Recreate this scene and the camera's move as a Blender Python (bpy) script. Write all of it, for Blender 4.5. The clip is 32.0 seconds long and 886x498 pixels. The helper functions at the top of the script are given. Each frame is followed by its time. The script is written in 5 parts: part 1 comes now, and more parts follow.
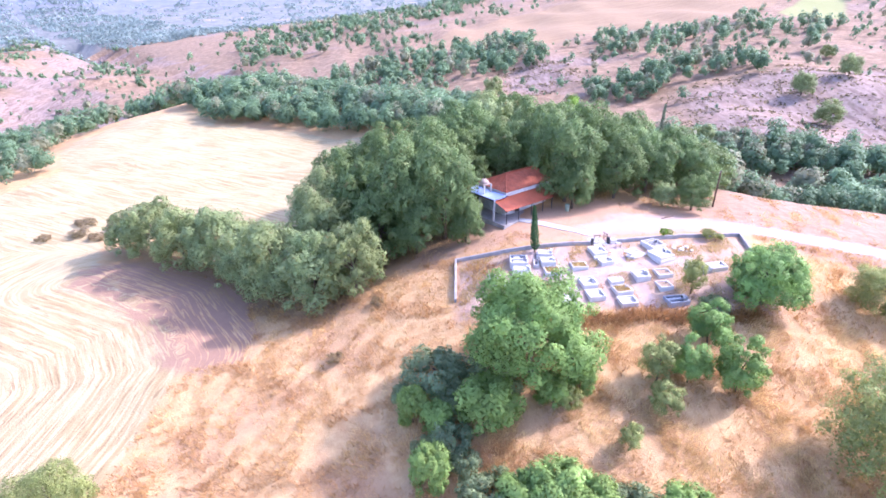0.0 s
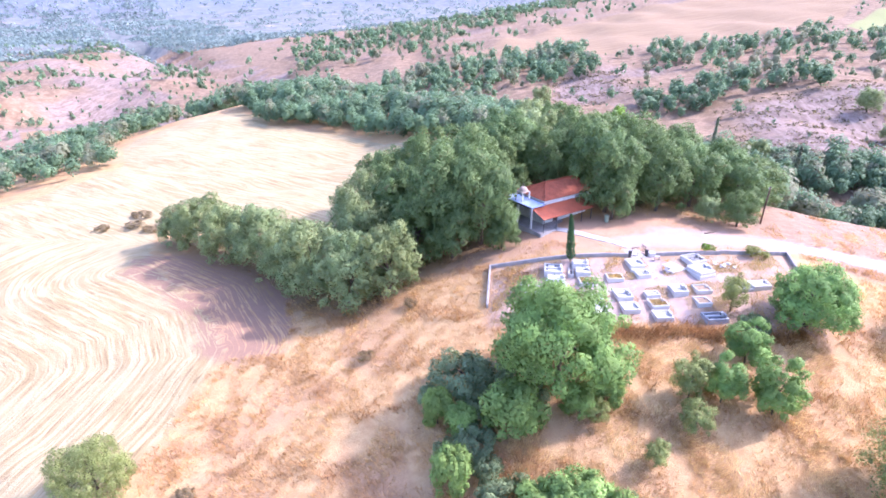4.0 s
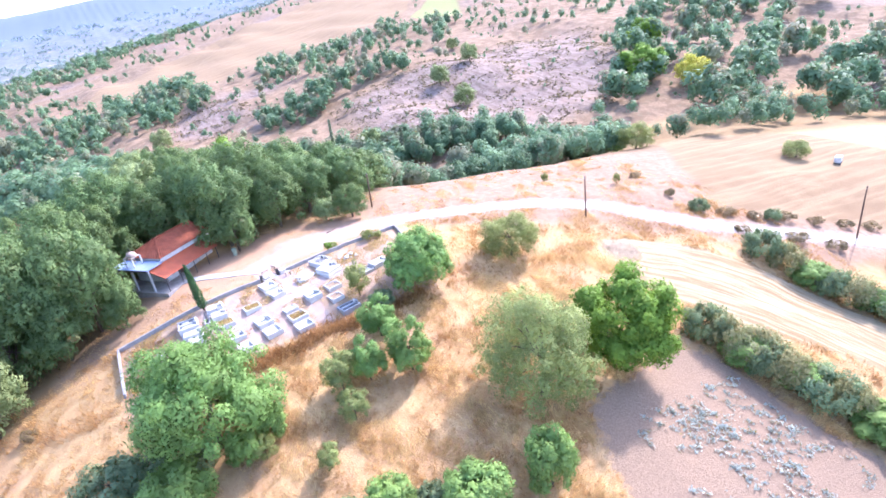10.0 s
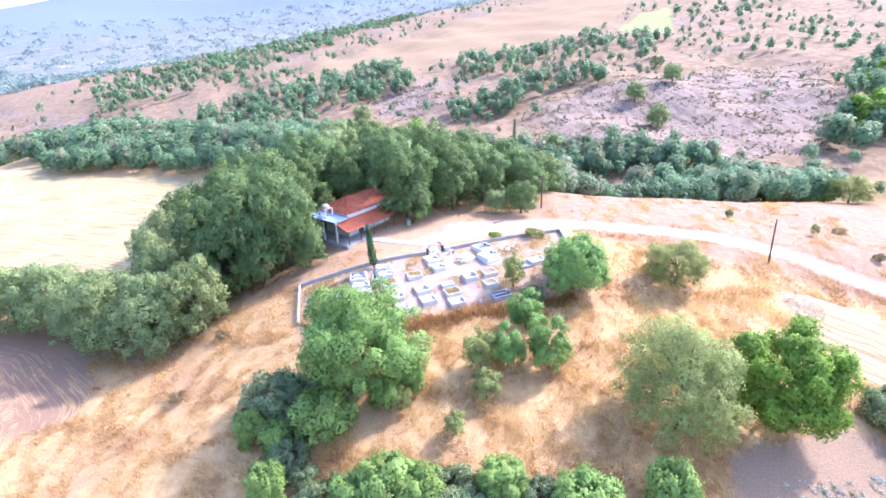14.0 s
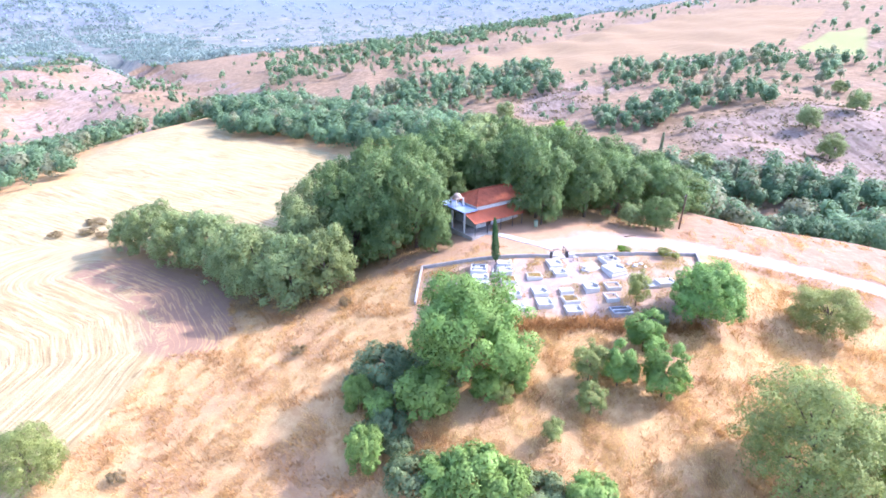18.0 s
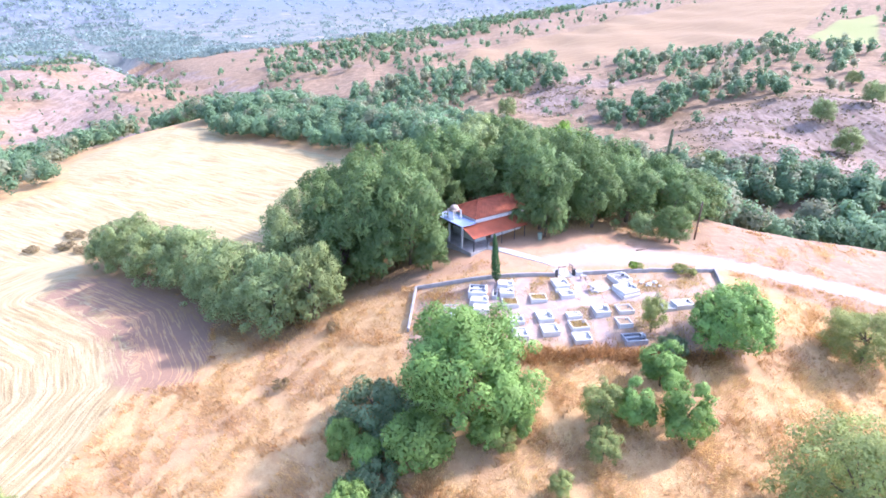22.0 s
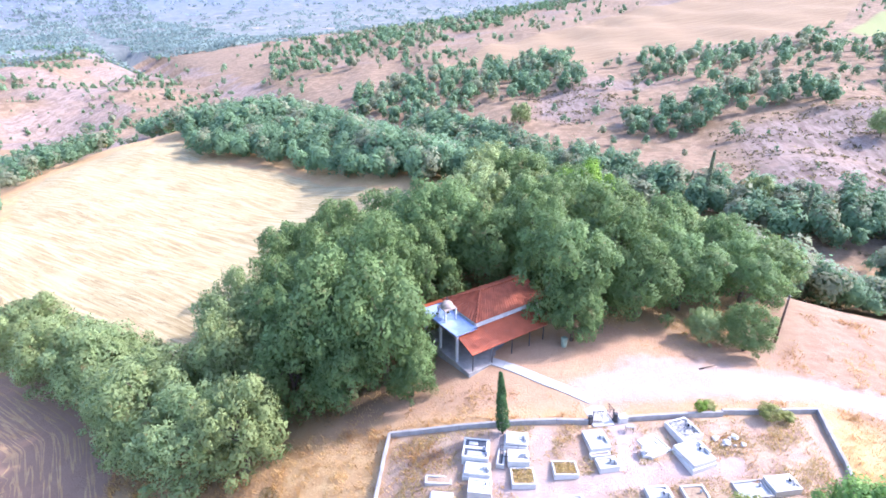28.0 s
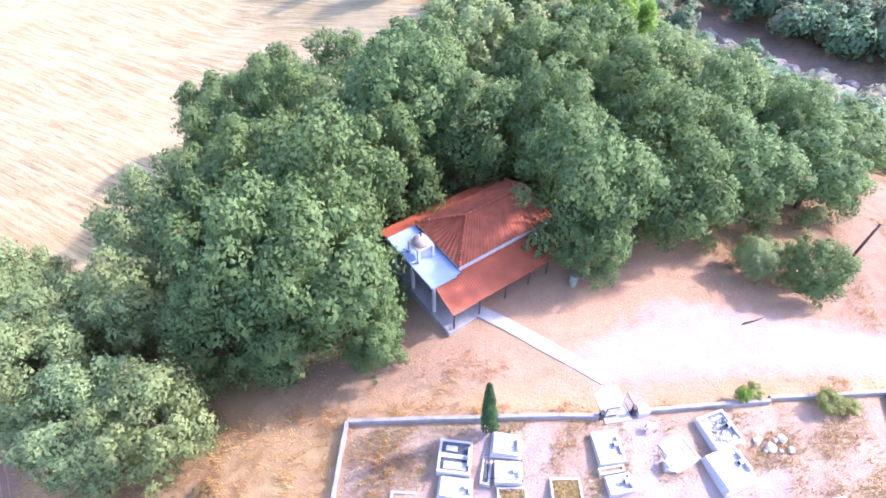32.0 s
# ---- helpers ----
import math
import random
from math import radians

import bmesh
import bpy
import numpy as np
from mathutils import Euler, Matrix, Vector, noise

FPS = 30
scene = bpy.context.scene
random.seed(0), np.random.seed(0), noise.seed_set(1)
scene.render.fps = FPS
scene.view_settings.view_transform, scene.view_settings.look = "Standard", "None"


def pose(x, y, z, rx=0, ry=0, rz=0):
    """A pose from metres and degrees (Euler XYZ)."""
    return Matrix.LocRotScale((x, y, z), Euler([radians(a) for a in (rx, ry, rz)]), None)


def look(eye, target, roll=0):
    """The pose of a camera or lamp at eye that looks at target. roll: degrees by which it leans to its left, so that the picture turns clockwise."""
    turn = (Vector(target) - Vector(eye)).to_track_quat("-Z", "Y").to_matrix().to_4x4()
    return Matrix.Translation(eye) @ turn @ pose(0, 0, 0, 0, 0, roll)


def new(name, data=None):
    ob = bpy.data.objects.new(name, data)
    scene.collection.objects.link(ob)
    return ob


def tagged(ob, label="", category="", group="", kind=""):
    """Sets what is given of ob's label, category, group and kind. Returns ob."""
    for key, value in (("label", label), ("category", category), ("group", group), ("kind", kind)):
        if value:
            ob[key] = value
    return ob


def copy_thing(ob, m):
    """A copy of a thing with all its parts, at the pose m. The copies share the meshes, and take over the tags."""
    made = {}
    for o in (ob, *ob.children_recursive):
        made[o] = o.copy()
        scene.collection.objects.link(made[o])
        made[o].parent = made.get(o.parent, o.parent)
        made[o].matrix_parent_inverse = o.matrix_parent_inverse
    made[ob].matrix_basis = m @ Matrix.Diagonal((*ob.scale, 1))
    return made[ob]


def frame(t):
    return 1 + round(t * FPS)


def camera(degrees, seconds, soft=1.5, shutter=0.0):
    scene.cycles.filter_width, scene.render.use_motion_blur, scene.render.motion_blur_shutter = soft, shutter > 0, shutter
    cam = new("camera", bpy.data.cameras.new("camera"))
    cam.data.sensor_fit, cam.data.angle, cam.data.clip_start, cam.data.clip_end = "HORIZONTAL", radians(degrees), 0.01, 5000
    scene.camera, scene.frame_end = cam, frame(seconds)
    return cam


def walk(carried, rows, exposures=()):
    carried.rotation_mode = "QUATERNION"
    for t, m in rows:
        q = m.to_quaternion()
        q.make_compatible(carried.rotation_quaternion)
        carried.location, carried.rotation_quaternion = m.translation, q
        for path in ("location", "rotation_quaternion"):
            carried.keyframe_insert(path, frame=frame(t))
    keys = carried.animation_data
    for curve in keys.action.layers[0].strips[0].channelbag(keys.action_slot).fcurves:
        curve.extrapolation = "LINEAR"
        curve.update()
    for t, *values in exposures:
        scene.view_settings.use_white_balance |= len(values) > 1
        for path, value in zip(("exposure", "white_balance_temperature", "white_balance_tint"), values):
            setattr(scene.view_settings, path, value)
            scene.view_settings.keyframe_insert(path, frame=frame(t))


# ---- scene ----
cam = camera(76.6, 32.0, 1.7)
PATH = [
    (0, (1.611, -1.044, 25.737), (1.562, 0.776, 24.909), -0.4),
    (0.5, (1.649, -1.019, 25.695), (1.593, 0.804, 24.874), -0.5),
    (1, (1.611, -1.008, 25.663), (1.617, 0.817, 24.846), -1.0),
    (1.5, (1.543, -0.961, 25.67), (1.568, 0.865, 24.855), -1.2),
    (2, (1.451, -0.977, 25.686), (1.465, 0.851, 24.873), -1.1),
    (2.5, (1.472, -1.07, 25.727), (1.438, 0.758, 24.916), -0.8),
    (4.5, (3.444, -1.591, 25.566), (3.222, 0.228, 24.766), 0.3),
    (5, (4.641, -1.212, 25.464), (4.596, 0.623, 24.67), -1.5),
    (5.5, (6.204, -1.111, 25.418), (6.352, 0.718, 24.622), -3.7),
    (6, (7.676, -1.237, 25.478), (8.216, 0.505, 24.657), -7.6),
    (6.5, (8.714, -1.41, 25.583), (9.407, 0.269, 24.746), -8.9),
    (7, (9.456, -1.799, 25.758), (10.18, -0.133, 24.92), -8.9),
    (7.5, (9.655, -2.001, 25.872), (10.395, -0.341, 25.037), -8.8),
    (8, (9.619, -2.046, 25.928), (10.329, -0.369, 25.102), -8.3),
    (8.5, (9.829, -2.2, 25.984), (10.428, -0.472, 25.175), -7.1),
    (9, (10.023, -2.26, 25.981), (10.607, -0.524, 25.177), -6.9),
    (9.5, (10.274, -2.567, 26.075), (10.917, -0.853, 25.27), -7.6),
    (10, (10.375, -2.971, 26.029), (11.17, -1.33, 25.206), -9.1),
    (10.5, (9.903, -3.414, 25.958), (10.77, -1.814, 25.127), -9.7),
    (11, (9.69, -4.039, 25.994), (10.56, -2.439, 25.167), -9.7),
    (11.5, (9.437, -4.359, 25.953), (10.311, -2.76, 25.128), -9.7),
    (12, (8.869, -4.357, 25.895), (9.717, -2.739, 25.08), -9.2),
    (12.5, (8.795, -4.527, 25.858), (9.529, -2.846, 25.06), -8.1),
    (13, (8.638, -4.46, 25.821), (9.322, -2.753, 25.034), -7.3),
    (13.5, (8.578, -4.575, 25.883), (9.016, -2.779, 25.118), -4.6),
    (14, (8.762, -4.894, 25.981), (9.054, -3.066, 25.226), -3.1),
    (14.5, (8.606, -4.989, 25.976), (8.832, -3.15, 25.224), -2.3),
    (15, (8.518, -5.132, 25.989), (8.618, -3.281, 25.238), -0.9),
    (15.5, (8.47, -5.189, 25.944), (8.52, -3.336, 25.194), -0.5),
    (17.5, (8.298, -5.265, 25.89), (8.199, -3.414, 25.138), 0.8),
    (18, (8.328, -5.283, 25.864), (8.196, -3.435, 25.11), 1.0),
    (18.5, (8.369, -5.124, 25.793), (8.215, -3.279, 25.037), 1.1),
    (19, (8.403, -4.77, 25.768), (8.234, -2.927, 25.009), 1.1),
    (19.5, (8.41, -4.123, 25.836), (8.289, -2.277, 25.076), 0.5),
    (20, (8.433, -3.338, 25.915), (8.31, -1.494, 25.152), 0.4),
    (20.5, (8.496, -2.476, 26.046), (8.369, -0.633, 25.28), 0.3),
    (21, (8.572, -1.522, 26.107), (8.437, 0.32, 25.339), 0.3),
    (21.5, (8.666, -0.389, 26.241), (8.525, 1.451, 25.47), 0.3),
    (22, (8.796, 0.856, 26.372), (8.65, 2.694, 25.597), 0.2),
    (22.5, (8.879, 2.1, 26.571), (8.732, 3.937, 25.794), 0.2),
    (23, (8.959, 3.587, 26.725), (8.813, 5.423, 25.945), 0.1),
    (23.5, (9.042, 5.014, 26.996), (8.898, 6.848, 26.214), -0.1),
    (24, (9.105, 6.465, 27.262), (8.962, 8.298, 26.476), -0.1),
    (24.5, (9.139, 8.097, 27.446), (8.999, 9.93, 26.659), -0.2),
    (26.5, (9.231, 15.827, 28.305), (9.099, 17.657, 27.508), -0.5),
    (27, (9.246, 17.898, 28.597), (9.115, 19.727, 27.797), -0.6),
    (27.5, (9.093, 20.112, 28.842), (8.917, 21.936, 28.039), -0.2),
    (28, (9.235, 22.344, 29.181), (9.044, 24.164, 28.375), -0.2),
    (28.5, (9.264, 24.718, 29.483), (9.069, 26.537, 28.675), -0.3),
    (29, (9.338, 27.202, 29.794), (9.142, 29.02, 28.983), -0.4),
    (29.5, (9.327, 29.818, 29.75), (9.14, 31.595, 28.852), -0.4),
    (30, (9.184, 32.42, 29.767), (9.011, 34.137, 28.757), 0.1),
    (30.5, (9.111, 35.073, 29.919), (8.951, 36.722, 28.799), 0.3),
    (31, (8.785, 37.364, 30.162), (8.646, 38.94, 28.938), 0.7),
    (31.5, (8.573, 39.418, 30.819), (8.449, 40.888, 29.468), 0.9),
    (32, (8.595, 40.38, 31.0), (8.482, 41.747, 29.544), 0.6),
]
walk(cam, [(t, look(eye, target, roll)) for t, eye, target, roll in PATH], [(0, 2.34, 5660, 37), (2.5, 2.34, 5660, 36), (5.2, 2.30, 5660, 36), (7, 2.44, 5640, 28), (15, 2.43, 5680, 25), (24, 2.34, 5690, 27), (27, 2.34, 5660, 25), (29.5, 2.32, 5660, 24), (31, 2.34, 5650, 30), (32, 2.36, 5660, 32)])

# ---- sky and sun ----
SUN = Vector((0.94, 0.345, 0.88)).normalized()
world = bpy.data.worlds.new("sky")
scene.world = world
world.use_nodes = True
_n = world.node_tree.nodes
_sky = _n.new("ShaderNodeTexSky")
_sky.sky_type = "NISHITA"
_sky.sun_disc = False
_sky.sun_elevation = math.asin(SUN.z)
_sky.sun_rotation = math.atan2(SUN.x, SUN.y)
_sky.altitude = 600
_sky.dust_density = 2.5
world.node_tree.links.new(_sky.outputs[0], _n["Background"].inputs[0])
_n["Background"].inputs[1].default_value = 0.15
_sun = bpy.data.lights.new("sun", "SUN")
_sun.energy, _sun.angle, _sun.color = 1.7, radians(2.0), (1.0, 0.94, 0.85)
sun = new("sun", _sun)
sun.matrix_world = look(SUN * 200, (0, 0, 0))
tagged(sun, kind="structure")

# ---- materials ----
def material(name, rough=0.8, metal=0.0, spec=0.3):
    m = bpy.data.materials.new(name)
    m.use_nodes = True
    b = m.node_tree.nodes["Principled BSDF"]
    b.inputs["Roughness"].default_value = rough
    b.inputs["Metallic"].default_value = metal
    b.inputs["Specular IOR Level"].default_value = spec
    return m, m.node_tree, b


def node(tree, kind, inputs=(), **props):
    n = tree.nodes.new(kind)
    for k, v in props.items():
        set_prop(n, k, v)
    for key, v in dict(inputs).items():
        s = n.inputs[key]
        if hasattr(v, "is_output"):
            tree.links.new(v, s)
        else:
            s.default_value = v
    return n


def set_prop(n, k, v):
    if k == "op":
        n.operation = v
    elif k == "blend":
        n.blend_type = v
    elif k == "attribute":
        n.attribute_name = v
    elif k == "dims":
        n.noise_dimensions = v
    elif k == "feature":
        n.feature = v


def mth(tree, op, a, b=0.0, c=0.0):
    return node(tree, "ShaderNodeMath", {0: a, 1: b, 2: c}, op=op).outputs[0]


def mix(tree, f, a, b, blend="MIX"):
    n = tree.nodes.new("ShaderNodeMix")
    n.data_type, n.blend_type = "RGBA", blend
    for i, v in ((0, f), (6, a), (7, b)):
        if hasattr(v, "is_output"):
            tree.links.new(v, n.inputs[i])
        else:
            n.inputs[i].default_value = v if i == 0 else (*v, 1.0)[:4]
    return n.outputs[2]


def noise_of(tree, vec, scale, detail=4.0, rough=0.6, distort=0.0):
    return node(tree, "ShaderNodeTexNoise", {"Vector": vec, "Scale": scale, "Detail": detail, "Roughness": rough, "Distortion": distort}).outputs[0]


def step(tree, v, a, b):
    n = tree.nodes.new("ShaderNodeMapRange")
    n.interpolation_type = "SMOOTHSTEP"
    for i, w in enumerate((v, a, b, 0.0, 1.0)):
        if hasattr(w, "is_output"):
            tree.links.new(w, n.inputs[i])
        else:
            n.inputs[i].default_value = w
    return n.outputs[0]


def place(tree):
    """The point in the world, so that grain keeps its size on every thing."""
    return tree.nodes.new("ShaderNodeNewGeometry").outputs["Position"]


def bump(tree, b, height, strength=0.5, dist=0.05):
    n = node(tree, "ShaderNodeBump", {"Height": height, "Strength": strength, "Distance": dist})
    tree.links.new(n.outputs[0], b.inputs["Normal"])


def plain(name, colour, rough=0.8, metal=0.0, spread=0.25, scale=3.0, grain=40.0, relief=0.3, dirt=(0.25, 0.21, 0.16), dirty=0.3):
    """A painted, stone or metal surface with blotches, grain, dirt and fine relief."""
    m, t, b = material(name, rough, metal)
    colour = [v * 0.8 for v in colour]
    dirt = [v * 0.8 for v in dirt]
    p = place(t)
    big, fine = noise_of(t, p, scale, 5), noise_of(t, p, grain, 3)
    c = mix(t, step(t, big, 0.3, 0.7), [v * (1 - spread) for v in colour], [min(1, v * (1 + spread * 0.4)) for v in colour])
    c = mix(t, mth(t, "MULTIPLY", step(t, noise_of(t, p, scale * 2.3, 6, 0.7), 0.52, 0.75), dirty), c, dirt)
    c = mix(t, mth(t, "MULTIPLY", fine, 0.25), c, [v * 0.6 for v in colour])
    t.links.new(c, b.inputs["Base Color"])
    bump(t, b, fine, relief, 0.01)
    return m


def foliage(name, dark, light, dry=(0.30, 0.24, 0.09), dryness=0.04, clump=0.5, patches=0.0):
    """Leaves: every leaf its own tint, paler new growth in clumps, some light through the blade."""
    m, t, b = material(name, 0.62, 0, 0.22)
    g = t.nodes.new("ShaderNodeNewGeometry")
    isl, p = g.outputs["Random Per Island"], g.outputs["Position"]
    tree_tint = t.nodes.new("ShaderNodeObjectInfo").outputs["Random"]
    c = mix(t, mth(t, "ADD", mth(t, "MULTIPLY", isl, 0.6), 0.2), dark, light)
    c = mix(t, step(t, noise_of(t, p, clump, 3), 0.42, 0.68), c, [v * 1.25 for v in light])
    c = mix(t, mth(t, "MULTIPLY", tree_tint, 0.35), c, [dark[0] * 1.6, dark[1] * 1.15, dark[2] * 0.8])
    c = mix(t, step(t, isl, 1 - dryness, 1 - dryness + 0.01), c, dry)
    if patches:
        c = mix(t, mth(t, "MULTIPLY", step(t, noise_of(t, p, 0.55, 3, 0.6), 0.62, 0.70), patches), c, (0.26, 0.165, 0.085))
    t.links.new(c, b.inputs["Base Color"])
    tr = node(t, "ShaderNodeBsdfTranslucent", {"Color": c})
    ms = node(t, "ShaderNodeMixShader", {0: 0.43, 1: b.outputs[0], 2: tr.outputs[0]})
    t.links.new(ms.outputs[0], t.nodes["Material Output"].inputs[0])
    return m


OAK = foliage("oak_leaves", (0.093, 0.158, 0.057), (0.180, 0.268, 0.100), dryness=0.006, patches=0.45)
OAK_PALE = foliage("oak_leaves_pale", (0.169, 0.231, 0.095), (0.301, 0.385, 0.166), dryness=0.012, patches=0.6)
WALNUT = foliage("walnut_leaves", (0.121, 0.227, 0.063), (0.257, 0.417, 0.125), dryness=0.004)
ALMOND = foliage("almond_leaves", (0.168, 0.209, 0.066), (0.324, 0.377, 0.130), dryness=0.02)
FIG = foliage("mulberry_leaves", (0.089, 0.185, 0.027), (0.247, 0.392, 0.059), dryness=0.0)
BRAMBLE = foliage("bramble_leaves", (0.128, 0.189, 0.095), (0.247, 0.331, 0.166), dryness=0.05)
SHRUB = foliage("shrub_leaves", (0.140, 0.243, 0.067), (0.290, 0.432, 0.128), dryness=0.006)
DRYBUSH = foliage("dry_scrub_leaves", (0.17, 0.14, 0.085), (0.30, 0.24, 0.15), dryness=0.3)
OLIVE = foliage("olive_scrub_leaves", (0.190, 0.201, 0.090), (0.339, 0.351, 0.165), dryness=0.1)
CYPRESS = foliage("cypress_leaves", (0.038, 0.094, 0.034), (0.081, 0.163, 0.057), dryness=0.0)
YELLOW = foliage("yellowing_leaves", (0.338, 0.351, 0.048), (0.598, 0.572, 0.096), dryness=0.05)
FARWOOD = foliage("hill_wood_leaves", (0.101, 0.182, 0.099), (0.184, 0.296, 0.157), dryness=0.005, clump=0.08)
FARPALE = foliage("willow_leaves", (0.165, 0.205, 0.130), (0.285, 0.330, 0.215), dryness=0.02, clump=0.1)
# far leaves: distance haze is put into the colour as a blue tint
FARHAZE = foliage("haze_blue_leaves", (0.135, 0.205, 0.190), (0.210, 0.285, 0.268), dryness=0.0, clump=0.01)
BARK = plain("bark", (0.16, 0.12, 0.09), 0.95, grain=25, relief=0.8)
STRAW = foliage("dry_grass_blades", (0.43, 0.262, 0.10), (0.59, 0.415, 0.175), dry=(0.31, 0.165, 0.07), dryness=0.12, clump=0.3)
RUSTGRASS = foliage("rusty_grass_blades", (0.36, 0.192, 0.075), (0.49, 0.30, 0.125), dry=(0.22, 0.13, 0.075), dryness=0.15, clump=0.5)
WHITEWASH = plain("whitewash", (0.78, 0.77, 0.74), 0.85, dirty=0.25)
MARBLE = plain("marble", (0.74, 0.71, 0.67), 0.45, spread=0.1, scale=2.0, dirty=0.18)
GREYMARBLE = plain("grey_marble", (0.46, 0.47, 0.49), 0.35, spread=0.2, dirty=0.1)
DARKSTONE = plain("dark_granite", (0.09, 0.10, 0.12), 0.25, spread=0.3, dirty=0.1)
GRAVEL = plain("white_gravel", (0.70, 0.68, 0.62), 0.9, spread=0.4, scale=9, grain=60, relief=1.0)
EARTH = plain("grave_earth", (0.40, 0.29, 0.19), 0.95, spread=0.4, scale=5, relief=1.0)
CONCRETE = plain("concrete", (0.58, 0.56, 0.53), 0.9, spread=0.2, scale=1.2, dirty=0.35)
WALLCAP = plain("wall_concrete", (0.42, 0.40, 0.385), 0.9, spread=0.25, scale=1.2, dirty=0.45)
TILE = plain("roof_tile", (0.50, 0.135, 0.065), 0.8, spread=0.3, scale=1.6, grain=30, dirt=(0.30, 0.17, 0.12), dirty=0.35)
SHEETRED = plain("red_roof_sheet", (0.52, 0.125, 0.055), 0.6, spread=0.18, scale=0.9, dirt=(0.36, 0.18, 0.12), dirty=0.45)
BLUE = plain("blue_paint", (0.40, 0.51, 0.77), 0.6, spread=0.15, scale=1.4, dirt=(0.5, 0.5, 0.5), dirty=0.3)
RENDERWALL = plain("grey_render", (0.55, 0.56, 0.57), 0.9, spread=0.15, dirty=0.3)
DARKWOOD = plain("dark_wood", (0.09, 0.055, 0.035), 0.8, grain=30)
IRON = plain("painted_iron", (0.12, 0.12, 0.13), 0.5, 0.6)
POLEWOOD = plain("tarred_wood", (0.17, 0.10, 0.07), 0.9, spread=0.35, grain=20)
GREENPLASTIC = plain("green_plastic", (0.36, 0.42, 0.30), 0.5)
ROCK = plain("pale_rock", (0.40, 0.34, 0.295), 0.95, spread=0.35, scale=0.6, grain=8, relief=0.8)
DARKGLASS = plain("window_glass", (0.03, 0.035, 0.04), 0.08, spread=0.1, dirty=0.1, relief=0.0)
BRONZE = plain("bronze", (0.35, 0.27, 0.14), 0.45, 0.8)

# ---- lie of the land ----
def ramp(a, b, t):
    t = np.clip((np.asarray(t, float) - a) / (b - a), 0.0, 1.0)
    return t * t * (3 - 2 * t)


def soft(t, k):
    """A smooth max(t, 0), rounded over about k metres."""
    t = np.asarray(t, float)
    return 0.5 * (t + np.sqrt(t * t + k * k))


def waves(x, y, size, seed):
    """Smooth unevenness, about -1 to 1, with bumps about size metres wide."""
    r = np.random.RandomState(seed)
    out = 0.0
    for i in range(6):
        a, f, p = r.uniform(0, 6.283), r.uniform(0.6, 1.7) * 6.283 / size, r.uniform(0, 6.283)
        out = out + np.sin((x * math.cos(a) + y * math.sin(a)) * f + p)
    return out / 3.2


def across(x, y):
    """Metres north-east of the stream, and metres along it."""
    u, v = x - 60.0, y - 105.0
    a, b = u * 0.78 + v * 0.62, u * 0.17 + v * 0.985
    return a - soft(a - b, 12), u * -0.62 + v * 0.78


def ground_z(x, y):
    x, y = np.asarray(x, float), np.asarray(y, float)
    far = np.hypot(x, y - 50)
    # the spur with chapel and graveyard, falling to the south
    spur = 0.9 - 0.30 * soft(54 - y, 6) - 0.13 * soft(x - 32, 8)
    # the level stubble field to the west
    field = -7.3 - 0.16 * soft(44 - y, 8) + 0.02 * (y - 74) - 0.26 * soft(-88 - x, 10)
    west = ramp(14, -26, x + 0.12 * (y - 55))
    z = spur * (1 - west) + field * west
    # the stream valley and the bare hill behind it
    s, l = across(x, y)
    floor = -17 - 0.02 * np.clip(l, -200, 900)
    up = 0.19 * soft(s - 6, 6) - 0.09 * soft(s - 95, 30) + 0.035 * soft(s - 260, 80)
    up = up * (1 - 0.75 * ramp(300, 1300, l)) * (1 - 0.2 * ramp(-30, -150, l))
    bank = floor + 0.62 * soft(-s - 7, 10)
    hill = floor + up + 1.6 * waves(x, y, 60, 3) * ramp(8, 60, s)
    z = np.where(s > -1.0, hill, bank - soft(bank - z, 3))
    # broken hills beyond the field, then the far plain and the mountains
    wild = ramp(150, 330, far) * ramp(40, -60, s)
    z = z * (1 - wild) + (-34 + 9 * waves(x, y, 170, 7) + 3 * waves(x, y, 60, 8)) * wild
    plain = ramp(700, 1700, far) * ramp(900, -300, s)
    z = z * (1 - plain) + (-58 + 9 * waves(x, y, 420, 11)) * plain
    z = z + ramp(2300, 4200, far) * (190 + 60 * waves(x, y, 1500, 5))
    z = z + 0.10 * waves(x, y, 7, 1) + 0.35 * waves(x, y, 24, 2) * ramp(20, 60, np.hypot(x - 16, y - 56))
    return z

# ---- the ground ----
def signed(x, y, poly):
    """Metres inside (plus) or outside (minus) a polygon."""
    inside = np.zeros(np.shape(x), bool)
    best = np.full(np.shape(x), 1e9)
    for (ax, ay), (bx, by) in zip(poly, poly[1:] + poly[:1]):
        cross = ((ay > y) != (by > y)) & (x < (bx - ax) * (y - ay) / ((by - ay) or 1e-9) + ax)
        inside ^= cross
        t = np.clip(((x - ax) * (bx - ax) + (y - ay) * (by - ay)) / ((bx - ax) ** 2 + (by - ay) ** 2), 0, 1)
        best = np.minimum(best, np.hypot(x - ax - t * (bx - ax), y - ay - t * (by - ay)))
    return np.where(inside, best, -best)


def along_line(x, y, line):
    best = np.full(np.shape(x), 1e9)
    for (ax, ay), (bx, by) in zip(line, line[1:]):
        t = np.clip(((x - ax) * (bx - ax) + (y - ay) * (by - ay)) / ((bx - ax) ** 2 + (by - ay) ** 2), 0, 1)
        best = np.minimum(best, np.hypot(x - ax - t * (bx - ax), y - ay - t * (by - ay)))
    return best


